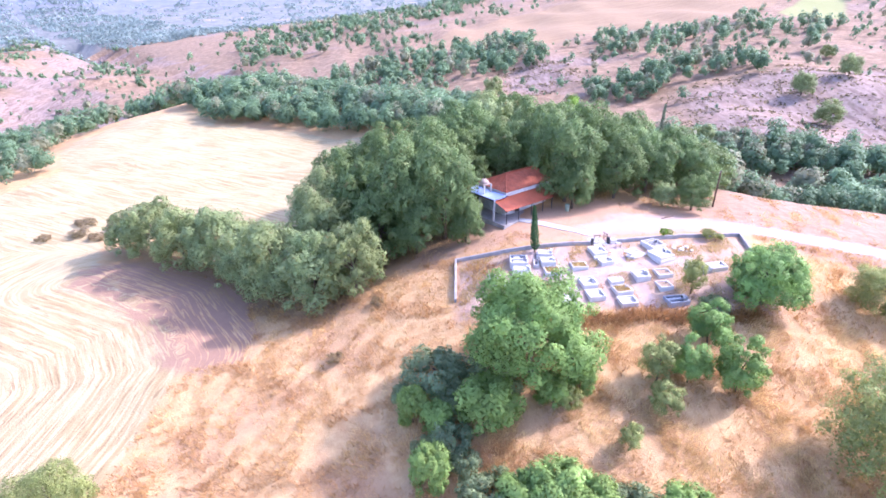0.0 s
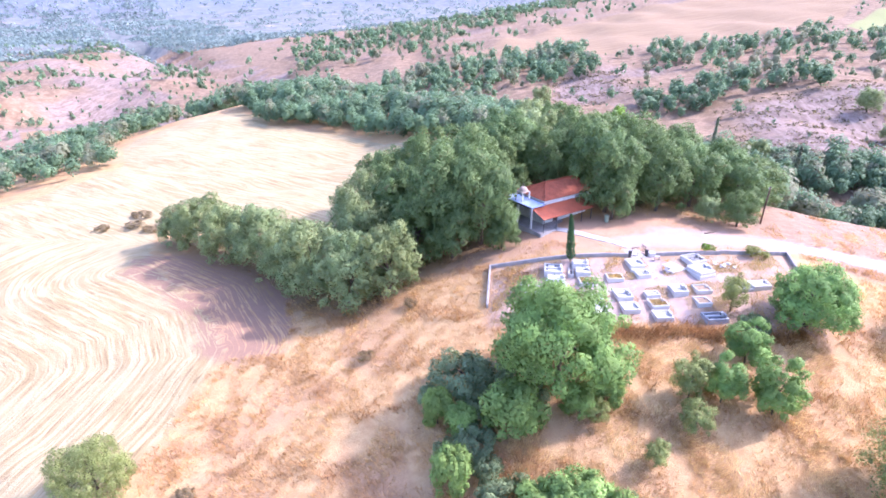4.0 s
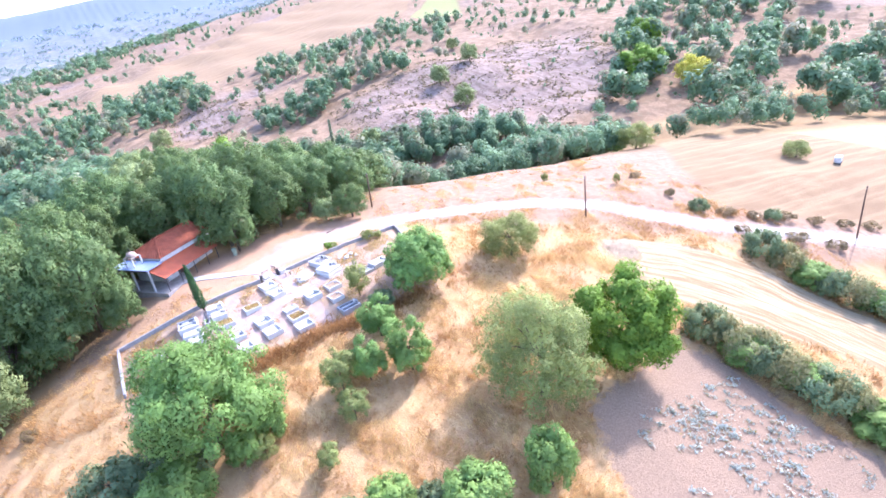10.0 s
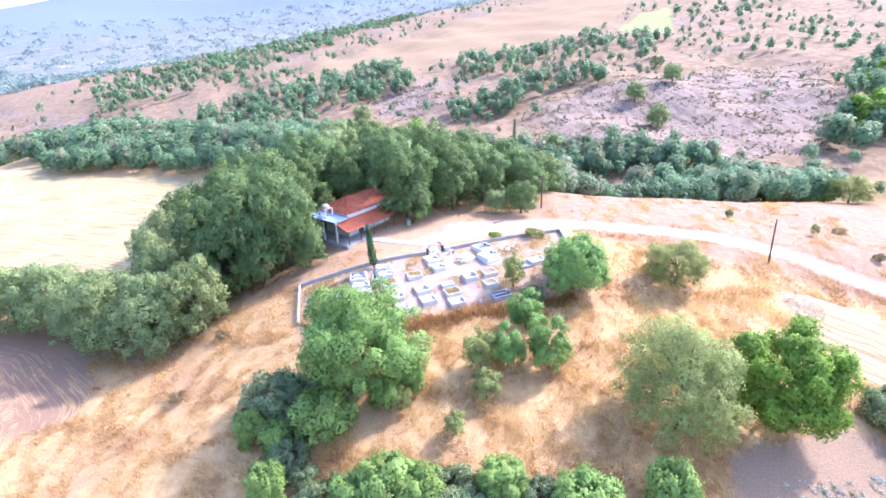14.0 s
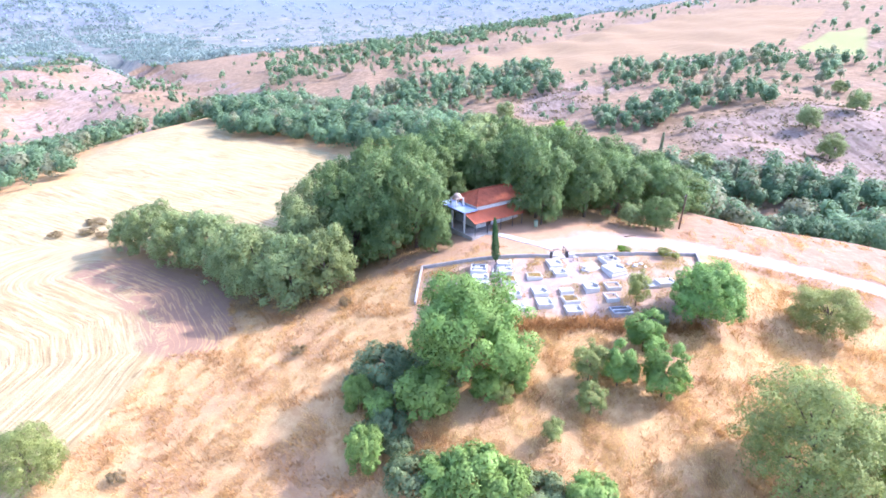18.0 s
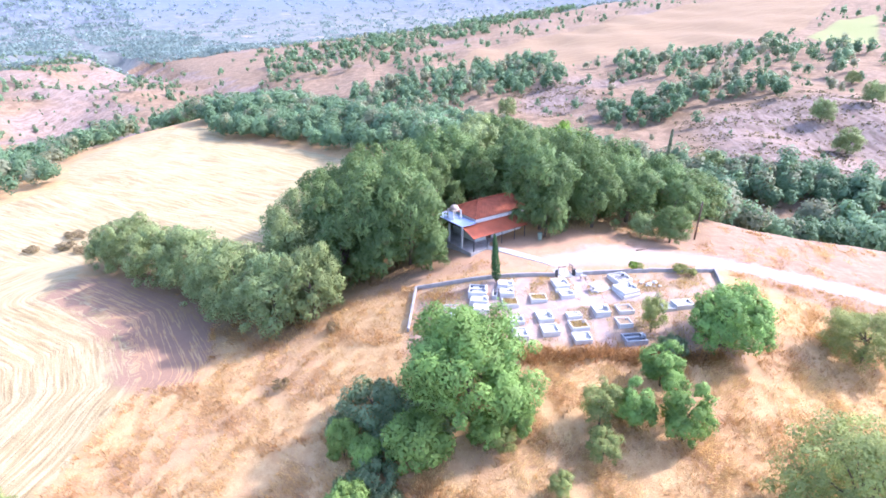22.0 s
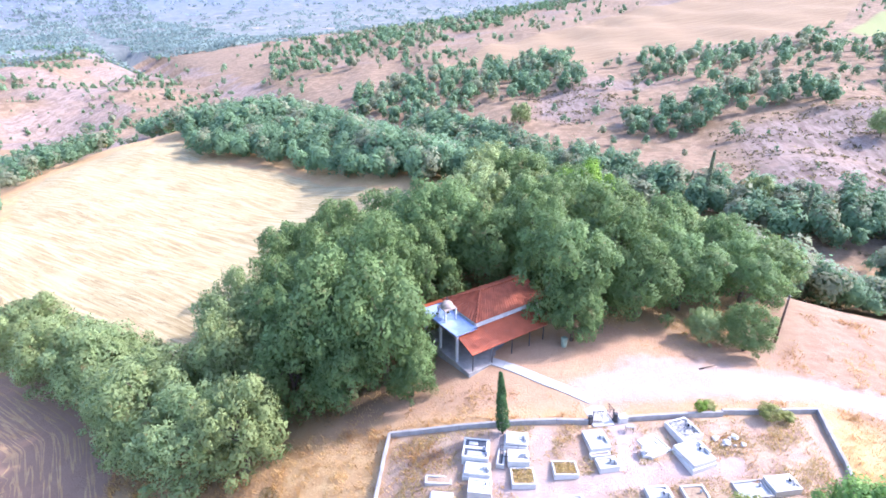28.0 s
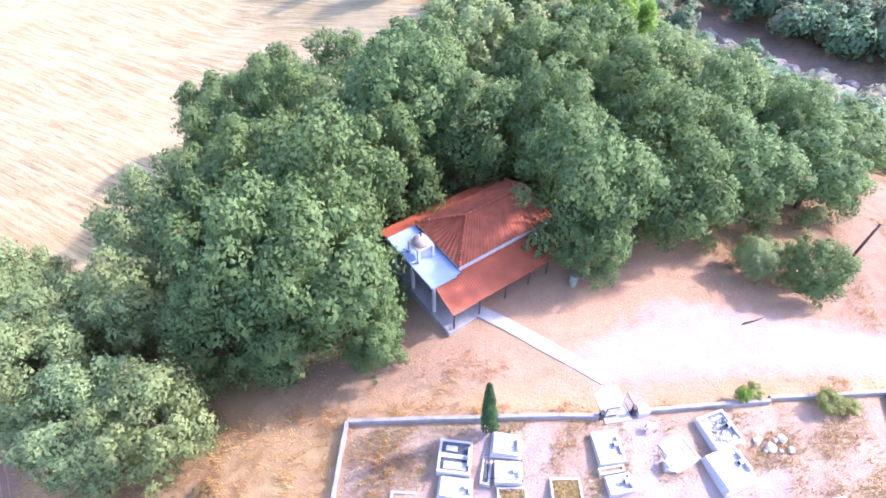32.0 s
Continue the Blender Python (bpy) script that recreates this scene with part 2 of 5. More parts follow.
WEST_FIELD = [(-32, 8), (-27, 32), (-26, 46), (-34, 56), (-46, 64), (-52, 76), (-38, 74), (-27, 68), (-24, 76), (-21, 88), (-13, 95), (-2, 103), (2, 111), (-3, 114.7), (-13, 120.5), (-22, 127), (-32, 136.5), (-48, 145),
              (-64, 149), (-67, 158), (-74, 165), (-83, 171), (-94, 166), (-98, 152), (-99, 143), (-93, 128), (-82, 112), (-80, 98), (-84, 94), (-86, 88), (-95, 50), (-90, 5)]
EAST_FIELD = [(108, 84), (131, 71), (136, 44), (120, 20), (100, 34), (90, 39), (80, 47), (88, 60), (97, 70)]
TRACK_FIELD = [(55, 45), (60, 46), (66, 41), (72, 33), (76, 20), (78, 5), (68, 5), (68, 16), (60, 27), (54, 36)]
HILL_FIELD = [(-25, 365), (1, 440), (121, 583), (248, 659), (290, 642), (312, 569), (194, 380), (143, 355), (79, 350), (57, 331)]
PLOUGHED = [(48.5, 29), (52.7, 27.4), (53.5, 16.5), (56.5, 9.8), (58, 0), (30, 0), (33, 18), (33.4, 20), (36, 26.8)]
BURIAL = [(1.5, 46), (1.5, 55.7), (17.6, 56.8), (34.6, 60), (33.4, 46)]
YARD = [(15.5, 60.8), (17, 58.8), (19, 59.2), (25, 60.6), (35, 61.8), (40, 61.6), (38, 64.4), (30, 65.2), (22, 65.6)]
SIDE_FIELD = [(-255, 270), (-236, 286), (-179, 213), (-161, 168)]
MEADOW = [(187, 356), (232, 411), (269, 435), (202, 315), (190, 327)]
BARE_HILL = [(78, 200), (111, 206), (166, 212), (195, 199), (160, 147), (134, 130), (102, 123), (80, 130), (71, 148)]
BROWN = [(-48, 60.3), (-49, 65.4), (-44, 67.2), (-37, 66), (-30, 63.5), (-24, 59), (-19.8, 50), (-20, 45.5), (-24, 44.3), (-28, 44.9), (-30.4, 48.1), (-35.2, 53), (-42, 58)]
ROCKBED = [(44, 146), (48, 142.5), (53, 136.5), (57, 131), (62, 127), (67.5, 122), (70, 118)]
AISLES = ([(18.3, 57.3), (19.2, 55.6), (18.9, 52.5)], [(13.1, 55.4), (13.0, 51.0), (13.9, 46.5)], [(10.0, 55.3), (10.2, 50.2)],
          [(9.6, 50.0), (13.0, 51.0), (16.1, 51.4), (18.8, 52.2), (21.6, 53.0), (26.8, 54.0)], [(16.5, 51.0), (16.7, 46.6)], [(20.1, 52.6), (20.4, 46.6)])
BARE_PATCH = [(24, 274), (47, 271), (53, 236), (31, 230), (22, 238)]
ROAD = [(30, 63.4), (34, 63.3), (39, 62.6), (47.4, 60.7), (55.6, 58.2), (62.5, 54), (68, 48.3), (73.6, 43), (88, 34.9), (96, 31), (115, 24), (150, 10)]


def axis(lo, hi, fine, reach, n):
    out = np.arange(lo, hi + 0.01, fine)
    k = (np.arange(1, n + 1) / n)
    tail = fine * n * k * 0.5 + (reach - fine * n * 0.5) * k ** 3.2
    return np.concatenate([(lo - tail)[::-1], out, hi + tail])


def build_ground():
    xs, ys = axis(-62, 96, 1.2, 4300, 105), axis(4, 150, 1.2, 4300, 115)
    gx, gy = np.meshgrid(xs, ys)
    gz = ground_z(gx, gy)
    nx, ny = len(xs), len(ys)
    i = np.arange(nx * ny).reshape(ny, nx)
    quads = np.stack([i[:-1, :-1], i[:-1, 1:], i[1:, 1:], i[1:, :-1]], -1).reshape(-1, 4)
    me = bpy.data.meshes.new("ground")
    quick_mesh(me, np.stack([gx, gy, gz], -1).reshape(-1, 3), quads)
    me.shade_smooth()
    s, l = across(gx, gy)
    far = np.hypot(gx, gy - 50)
    stubble = np.maximum.reduce([signed(gx, gy, WEST_FIELD), signed(gx, gy, TRACK_FIELD)])
    wildbare = np.where((far > 190) & (s < 20), 12 * waves(gx, gy, 90, 21) + 5 * waves(gx, gy, 37, 22), -20.0)
    bare = np.maximum.reduce([signed(gx, gy, BARE_HILL), signed(gx, gy, BARE_PATCH), wildbare])
    hillbare = np.where(s > 60, 8 * waves(gx, gy, 75, 31) - 6, -20.0)
    aisle = np.maximum.reduce([w - along_line(gx, gy, a) for a, w in zip(AISLES, (1.1, 0.5, 0.45, 0.65, 0.5, 0.55))])
    rows = np.where(gy > 71, 0.40 * gx + 0.91 * gy, along_line(gx, gy, [(-32, 8), (-27, 32), (-26, 46), (-34, 56), (-48, 62)]))
    rows = np.where(gx > 0, along_line(gx, gy, [(79, 0), (77, 20), (72.5, 33), (66, 42), (59, 48)]), rows)
    pinkyard = [(-4, 57), (16, 57.5), (36, 61), (38, 66), (31, 71), (20, 71), (8, 66), (-2, 63)]
    eastbank = [(32, 69), (37, 60), (46, 53), (58, 50), (68, 42), (80, 32), (100, 22), (130, 20), (100, 88), (70, 98), (50, 92), (38, 82)]
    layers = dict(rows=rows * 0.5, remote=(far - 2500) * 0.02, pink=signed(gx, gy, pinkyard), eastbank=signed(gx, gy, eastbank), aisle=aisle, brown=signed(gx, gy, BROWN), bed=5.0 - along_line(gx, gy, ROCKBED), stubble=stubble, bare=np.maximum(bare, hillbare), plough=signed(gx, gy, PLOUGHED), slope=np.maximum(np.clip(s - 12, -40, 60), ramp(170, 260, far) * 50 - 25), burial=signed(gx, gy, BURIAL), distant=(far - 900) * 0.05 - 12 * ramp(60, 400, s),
                  track=signed(gx, gy, TRACK_FIELD), meadow=signed(gx, gy, MEADOW), hillfield=np.maximum.reduce([signed(gx, gy, HILL_FIELD), signed(gx, gy, EAST_FIELD), signed(gx, gy, SIDE_FIELD)]), yard=np.maximum(signed(gx, gy, YARD), 1.5 - along_line(gx, gy, ROAD)),
                  wood=np.maximum(-np.abs(s + 8) + 16, signed(gx, gy, WOOD)))
    for key, v in layers.items():
        a = me.attributes.new(key, "FLOAT", "POINT")
        a.data.foreach_set("value", np.clip(v, -60, 90).astype(np.float32).ravel())
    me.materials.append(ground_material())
    return tagged(new("ground", me), "dry grassy hillside with stubble fields and bare eroded slopes", "ground", kind="structure")


def quick_mesh(me, verts, quads):
    n = len(quads)
    k = quads.shape[1]
    me.vertices.add(len(verts))
    me.vertices.foreach_set("co", np.asarray(verts, np.float32).ravel())
    me.loops.add(n * k)
    me.loops.foreach_set("vertex_index", np.asarray(quads, np.int32).ravel())
    me.polygons.add(n)
    me.polygons.foreach_set("loop_start", np.arange(0, n * k, k, dtype=np.int32))
    me.update(calc_edges=True)


def ground_material():
    m, t, b = material("ground", 0.95, 0, 0.15)
    p = place(t)

    def attr(name):
        return node(t, "ShaderNodeAttribute", attribute=name).outputs["Fac"]

    n1, n2, n3, n4 = noise_of(t, p, 0.12, 5), noise_of(t, p, 0.9, 6, 0.65), noise_of(t, p, 6.0, 5, 0.7), noise_of(t, p, 0.03, 3)
    rag = mth(t, "MULTIPLY", mth(t, "SUBTRACT", n2, 0.5), 5.0)

    def inside(name, soft_edge=0.6, raggedness=1.0):
        v = mth(t, "ADD", attr(name), mth(t, "MULTIPLY", rag, raggedness))
        return step(t, v, -soft_edge, soft_edge)

    # dry grass: straw, pinkish bare earth between, some rust-coloured weeds
    c = mix(t, step(t, n2, 0.3, 0.7), (0.51, 0.335, 0.155), (0.65, 0.49, 0.245))
    c = mix(t, step(t, n1, 0.45, 0.68), c, (0.51, 0.35, 0.195))
    c = mix(t, mth(t, "MULTIPLY", step(t, n3, 0.5, 0.75), 0.4), c, (0.36, 0.21, 0.115))
    c = mix(t, mth(t, "MULTIPLY", step(t, n4, 0.5, 0.62), 0.4), c, (0.58, 0.43, 0.215))
    c = mix(t, mth(t, "MULTIPLY", inside("pink", 1.5, 0.8), 0.65), c, mix(t, step(t, n3, 0.35, 0.7), (0.46, 0.325, 0.24), (0.38, 0.255, 0.185)))
    c = mix(t, mth(t, "MULTIPLY", inside("eastbank", 2.5, 1.0), 0.85), c, mix(t, step(t, n2, 0.35, 0.65), (0.28, 0.195, 0.14), (0.36, 0.27, 0.20)))
    c = mix(t, 1.0, c, (1.02, 0.965, 0.93), "MULTIPLY")
    # woodland floor
    c = mix(t, mth(t, "MULTIPLY", inside("wood", 3.0), 0.75), c, mix(t, n2, (0.16, 0.11, 0.06), (0.26, 0.20, 0.10)))
    # the hill across the stream: dusty brown, dotted with low scrub
    scrub = mix(t, step(t, noise_of(t, p, 0.22, 6, 0.75), 0.42, 0.6), (0.195, 0.137, 0.088), (0.34, 0.246, 0.163))
    scrub = mix(t, mth(t, "MULTIPLY", step(t, noise_of(t, p, 0.5, 4, 0.7), 0.55, 0.66), 0.7), scrub, (0.15, 0.15, 0.10))
    c = mix(t, mth(t, "MULTIPLY", inside("slope", 6.0, 2.0), 0.88), c, scrub)
    # pale marl, bare of grass, with runnels
    run = noise_of(t, node(t, "ShaderNodeMapping", {0: p, 3: (0.5, 0.09, 0.5), 2: (0, 0, 0.95)}).outputs[0], 1.0, 6, 0.7)
    spots = step(t, noise_of(t, p, 0.55, 3, 0.5), 0.57, 0.64)
    marl = mix(t, step(t, run, 0.35, 0.62), (0.19, 0.137, 0.112), (0.36, 0.29, 0.238))
    marl = mix(t, mth(t, "MULTIPLY", step(t, noise_of(t, p, 0.07, 5, 0.65), 0.48, 0.62), 0.7), marl, mix(t, n1, (0.34, 0.24, 0.165), (0.42, 0.33, 0.26)))
    marl = mix(t, mth(t, "MULTIPLY", spots, 0.8), marl, (0.19, 0.16, 0.11))
    c = mix(t, mth(t, "MULTIPLY", inside("bare", 5.0, 1.5), 0.9), c, marl)
    # cut straw in rows that follow the field's edge
    sep = node(t, "ShaderNodeSeparateXYZ", {0: p})
    band = node(t, "ShaderNodeCombineXYZ", {0: mth(t, "MULTIPLY", attr("rows"), 4.4), 1: mth(t, "MULTIPLY", sep.outputs[0], 0.13), 2: mth(t, "MULTIPLY", sep.outputs[1], 0.13)}).outputs[0]
    row = noise_of(t, band, 1.0, 5, 0.65, 0.4)
    straw = mix(t, step(t, row, 0.38, 0.62), (0.37, 0.29, 0.14), (0.52, 0.445, 0.25))
    straw = mix(t, mth(t, "MULTIPLY", step(t, noise_of(t, band, 2.3, 4, 0.7), 0.555, 0.62), 0.8), straw, (0.26, 0.185, 0.09))
    straw = mix(t, mth(t, "MULTIPLY", step(t, n1, 0.48, 0.65), 0.45), straw, (0.50, 0.425, 0.24))
    arcs = mth(t, "SUBTRACT", 1.0, step(t, mth(t, "ABSOLUTE", mth(t, "SUBTRACT", noise_of(t, band, 0.8, 3, 0.5), 0.5)), 0.012, 0.045))
    c = mix(t, inside("stubble", 0.5, 0.5), c, straw)
    c = mix(t, mth(t, "MULTIPLY", inside("brown", 1.2, 1.0), mth(t, "SUBTRACT", 1.0, mth(t, "MULTIPLY", arcs, 0.8))), c, mix(t, n2, (0.30, 0.185, 0.12), (0.40, 0.265, 0.175)))
    hill = mix(t, step(t, noise_of(t, node(t, "ShaderNodeMapping", {0: p, 3: (0.05, 0.7, 0.1), 2: (0, 0, 0.5)}).outputs[0], 1.0, 5, 0.6), 0.4, 0.65), (0.29, 0.20, 0.11), (0.375, 0.277, 0.155))
    c = mix(t, inside("hillfield", 0.8), c, hill)
    c = mix(t, mth(t, "MULTIPLY", inside("track", 0.5, 0.5), 0.5), c, mix(t, step(t, row, 0.4, 0.6), (0.33, 0.20, 0.105), (0.52, 0.40, 0.26)))
    c = mix(t, inside("meadow", 2.0), c, (0.30, 0.33, 0.13))
    c = mix(t, mth(t, "MULTIPLY", inside("burial", 0.8, 0.5), 0.8), c, mix(t, step(t, n2, 0.35, 0.65), (0.42, 0.305, 0.25), (0.48, 0.37, 0.275)))
    c = mix(t, mth(t, "MULTIPLY", inside("aisle", 0.5, 0.12), 0.65), c, mix(t, n2, (0.44, 0.375, 0.36), (0.55, 0.48, 0.47)))
    c = mix(t, mth(t, "MULTIPLY", inside("bed", 1.5, 0.6), 0.9), c, mix(t, step(t, n3, 0.35, 0.7), (0.27, 0.185, 0.125), (0.40, 0.31, 0.235)))
    # woods that cover the far plain, coloured greyer and paler for haze, with pale clearings
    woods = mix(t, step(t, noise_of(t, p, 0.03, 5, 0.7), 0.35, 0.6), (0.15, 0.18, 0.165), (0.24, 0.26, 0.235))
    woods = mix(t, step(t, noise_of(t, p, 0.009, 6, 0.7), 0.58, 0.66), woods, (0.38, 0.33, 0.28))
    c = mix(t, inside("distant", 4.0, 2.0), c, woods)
    # haze painted into the colour: the farthest ground and mountains turn pale blue
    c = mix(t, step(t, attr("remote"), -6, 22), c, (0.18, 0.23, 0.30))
    soil = mix(t, step(t, n3, 0.3, 0.7), (0.27, 0.19, 0.125), (0.37, 0.275, 0.185))
    c = mix(t, inside("plough", 0.6, 0.8), c, soil)
    dust = mix(t, n2, (0.42, 0.335, 0.28), (0.55, 0.47, 0.41))
    c = mix(t, mth(t, "MULTIPLY", inside("yard", 1.0, 0.5), 0.9), c, dust)
    c = mix(t, 1.0, c, (0.80, 0.765, 0.765), "MULTIPLY")
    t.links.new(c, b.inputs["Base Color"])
    bump(t, b, mth(t, "ADD", n3, n2), 0.8, 0.12)
    return m


WOOD = [(-50, 72), (-45, 67), (-30, 60), (-21, 54), (-11, 51), (-7, 57), (5, 60), (4, 68), (12, 73), (20, 73), (30, 69), (36, 70), (44, 90), (30, 110), (0, 118),
        (-5, 102), (-15, 98), (-19, 86), (-21, 77), (-20, 69), (-26, 65), (-37, 71)]
ground = build_ground()


def ribbon(name, line, half, lift, thick, mat, label, seed=0, ragged=0.0, skirt=True):
    """A strip laid along a line on the ground."""
    pts = []
    for (ax, ay), (bx, by) in zip(line, line[1:]):
        n = max(2, int(math.hypot(bx - ax, by - ay) / 0.8))
        pts += [(ax + (bx - ax) * i / n, ay + (by - ay) * i / n) for i in range(n)]
    pts.append(line[-1])
    for _ in range(6 if len(line) > 2 else 0):
        pts = [pts[0]] + [((a[0] + 2 * b[0] + c[0]) / 4, (a[1] + 2 * b[1] + c[1]) / 4) for a, b, c in zip(pts, pts[1:], pts[2:])] + [pts[-1]]
    rnd = random.Random(seed)
    vs, fs = [], []
    cols = 5
    wob = [0.0, 0.0]
    for i, (x, y) in enumerate(pts):
        a, b = pts[max(0, i - 1)], pts[min(len(pts) - 1, i + 1)]
        d = Vector((b[0] - a[0], b[1] - a[1])).normalized()
        wob = [0.7 * w + ragged * rnd.uniform(-1, 1) for w in wob]
        rise = lift if i > 8 else -0.06 + (lift + 0.06) * i / 8
        for j in range(cols):
            k = -half - wob[0] + (2 * half + wob[0] + wob[1]) * j / (cols - 1)
            px, py = x - d.y * k, y + d.x * k
            down = thick if j in (0, cols - 1) else 0.0
            vs.append((px, py, float(ground_z(px, py)) + rise - down))
    for i in range(len(pts) - 1):
        for j in range(cols - 1):
            a = i * cols + j
            fs.append((a + 1, a, a + cols, a + cols + 1))
    me = bpy.data.meshes.new(name)
    me.from_pydata(vs, [], fs)
    me.materials.append(mat)
    return tagged(new(name, me), label, name.replace("_", " "), kind="structure")


ROADDUST = plain("road_dust", (0.64, 0.575, 0.51), 0.95, spread=0.25, scale=0.5, grain=12, relief=0.6, dirt=(0.58, 0.45, 0.36), dirty=0.4)
ribbon("road", ROAD, 1.1, 0.07, 0.09, ROADDUST, "white dusty gravel road curving past the graveyard", 3, 0.09)

# ---- building tools ----
def thing(name, label, category, x=0.0, y=0.0, z=None, turn=0.0, group=""):
    """An Empty at a thing's base, which its parts hang from."""
    ob = new(name)
    ob.empty_display_size = 0.3
    ob.matrix_world = pose(x, y, float(ground_z(x, y)) if z is None else z, 0, 0, turn)
    return tagged(ob, label, category, group)


def part(name, bm, mat, parent, label="", at=None, smooth=False):
    me = bpy.data.meshes.new(name)
    bm.to_mesh(me)
    bm.free()
    return attach(name, me, mat, parent, label, at, smooth)


def attach(name, me, mat, parent, label="", at=None, smooth=False):
    if not me.materials:
        me.materials.append(mat)
    if smooth:
        me.shade_smooth()
    ob = new(name, me)
    ob.parent = parent
    if at is not None:
        ob.matrix_basis = at
    return tagged(ob, label)


def box(x0, x1, y0, y1, z0, z1, bevel=0.0, bm=None):
    bm = bm or bmesh.new()
    r = bmesh.ops.create_cube(bm, size=1.0)["verts"]
    for v in r:
        v.co = Vector(((x0 + x1) / 2 + v.co.x * (x1 - x0), (y0 + y1) / 2 + v.co.y * (y1 - y0), (z0 + z1) / 2 + v.co.z * (z1 - z0)))
    if bevel:
        bmesh.ops.bevel(bm, geom=list({e for v in r for e in v.link_edges}), offset=bevel, segments=1, affect="EDGES")
    return bm


def tube(points, radii, sides=7, bm=None):
    """A tapering limb or pipe through the points."""
    bm = bm or bmesh.new()
    rings = []
    for i, p in enumerate(points):
        a, b = Vector(points[max(0, i - 1)]), Vector(points[min(len(points) - 1, i + 1)])
        d = (b - a).normalized()
        u = d.orthogonal().normalized()
        w = d.cross(u)
        rings.append([bm.verts.new(Vector(p) + (u * math.cos(k * 6.2832 / sides) + w * math.sin(k * 6.2832 / sides)) * radii[i]) for k in range(sides)])
    for r, q in zip(rings, rings[1:]):
        for k in range(sides):
            bm.faces.new((r[k], r[(k + 1) % sides], q[(k + 1) % sides], q[k]))
    bm.faces.new(rings[0][::-1])
    bm.faces.new(rings[-1])
    bmesh.ops.recalc_face_normals(bm, faces=bm.faces)
    return bm


def leaf_cards(me, centres, normals, length, width, rng, droop=0.0, facing=None):
    """One small pointed blade for each centre; facing: the way the crown's surface faces there, for its shading."""
    n = len(centres)
    if facing is not None:
        normals = normals * np.where((normals * facing).sum(1) < 0, -1.0, 1.0)[:, None]
    t = np.cross(normals, rng.normal(size=(n, 3)))
    t /= np.linalg.norm(t, axis=1)[:, None] + 1e-9
    b = np.cross(normals, t)
    k = rng.uniform(0.65, 1.3, n)[:, None]
    tip, foot = centres + t * length * 0.55 * k - normals * droop * length, centres - t * length * 0.4 * k
    v = np.stack([tip, foot + b * width * 0.5 * k, foot - b * width * 0.5 * k], 1).reshape(-1, 3)
    quick_mesh(me, v, np.arange(3 * n).reshape(n, 3))
    if facing is not None:
        a = me.attributes.new("custom_normal", "FLOAT_VECTOR", "POINT")
        a.data.foreach_set("vector", np.repeat(facing, 3, 0).astype(np.float32).ravel())


def unit(v):
    return v / (np.linalg.norm(v, axis=1)[:, None] + 1e-9)


def lobes_of(rng, w, h, low, n, size):
    """Round masses of a crown, full below and domed above: their centres and radii."""
    d = unit(rng.normal(size=(n, 3)))
    z = np.clip(d[:, 2] * 0.95 + 0.05, -1, 1)
    k = np.where(z < 0, 4.0, 2.2)
    d = np.stack([d[:, 0], d[:, 1]], 1) / (np.linalg.norm(d[:, :2], axis=1)[:, None] + 1e-9)
    d = np.concatenate([d * ((1 - np.abs(z) ** k) ** (1 / k))[:, None], z[:, None]], 1)
    rad = size * w * (0.55 + 1.1 * rng.uniform(0, 1, n) ** 2)
    half = np.array([w / 2, w / 2, (h - low) / 2])
    mid = np.array([0, 0, low + (h - low) * 0.5])
    room = np.clip(half[None] - rad[:, None] * 0.9, 0.1, None)
    return mid + d * room * rng.uniform(0.62, 1.1, n)[:, None], rad


def crown_points(rng, w, h, low, n_lobes, size, n):
    """Leaf places on the ragged outside of the lobes, thinner within, the way each leaf lies and the way the crown faces there."""
    c, r = lobes_of(rng, w, h, low, n_lobes, size)
    m = n * 3
    pick = rng.choice(n_lobes, m, p=r ** 2 / (r ** 2).sum())
    d = unit(rng.normal(size=(m, 3)) + np.array([0, 0, 0.25]))
    rough = 0.92 + 0.2 * np.sin(d[:, 0] * 7 + pick * 1.7) * np.sin(d[:, 1] * 8 + pick) + 0.19 * rng.normal(size=m)
    p = c[pick] + d * (r[pick] * rough)[:, None]
    deep = np.zeros(m, bool)
    for cc, rr in zip(c, r):
        deep |= ((p - cc) ** 2).sum(1) < (0.62 * rr) ** 2
    keep = ((~deep) | (rng.uniform(0, 1, m) < 0.06)) & (p[:, 2] > 0.12)
    p, d = p[keep][:n], d[keep][:n]
    out = unit(p - np.array([0, 0, low + 0.35 * (h - low)]))
    facing = unit(d * 0.8 + out * 0.45 + np.array([0, 0, 0.12]) + rng.normal(size=d.shape) * 0.16)
    return p, unit(facing + rng.normal(size=d.shape) * 0.42), facing, c, r


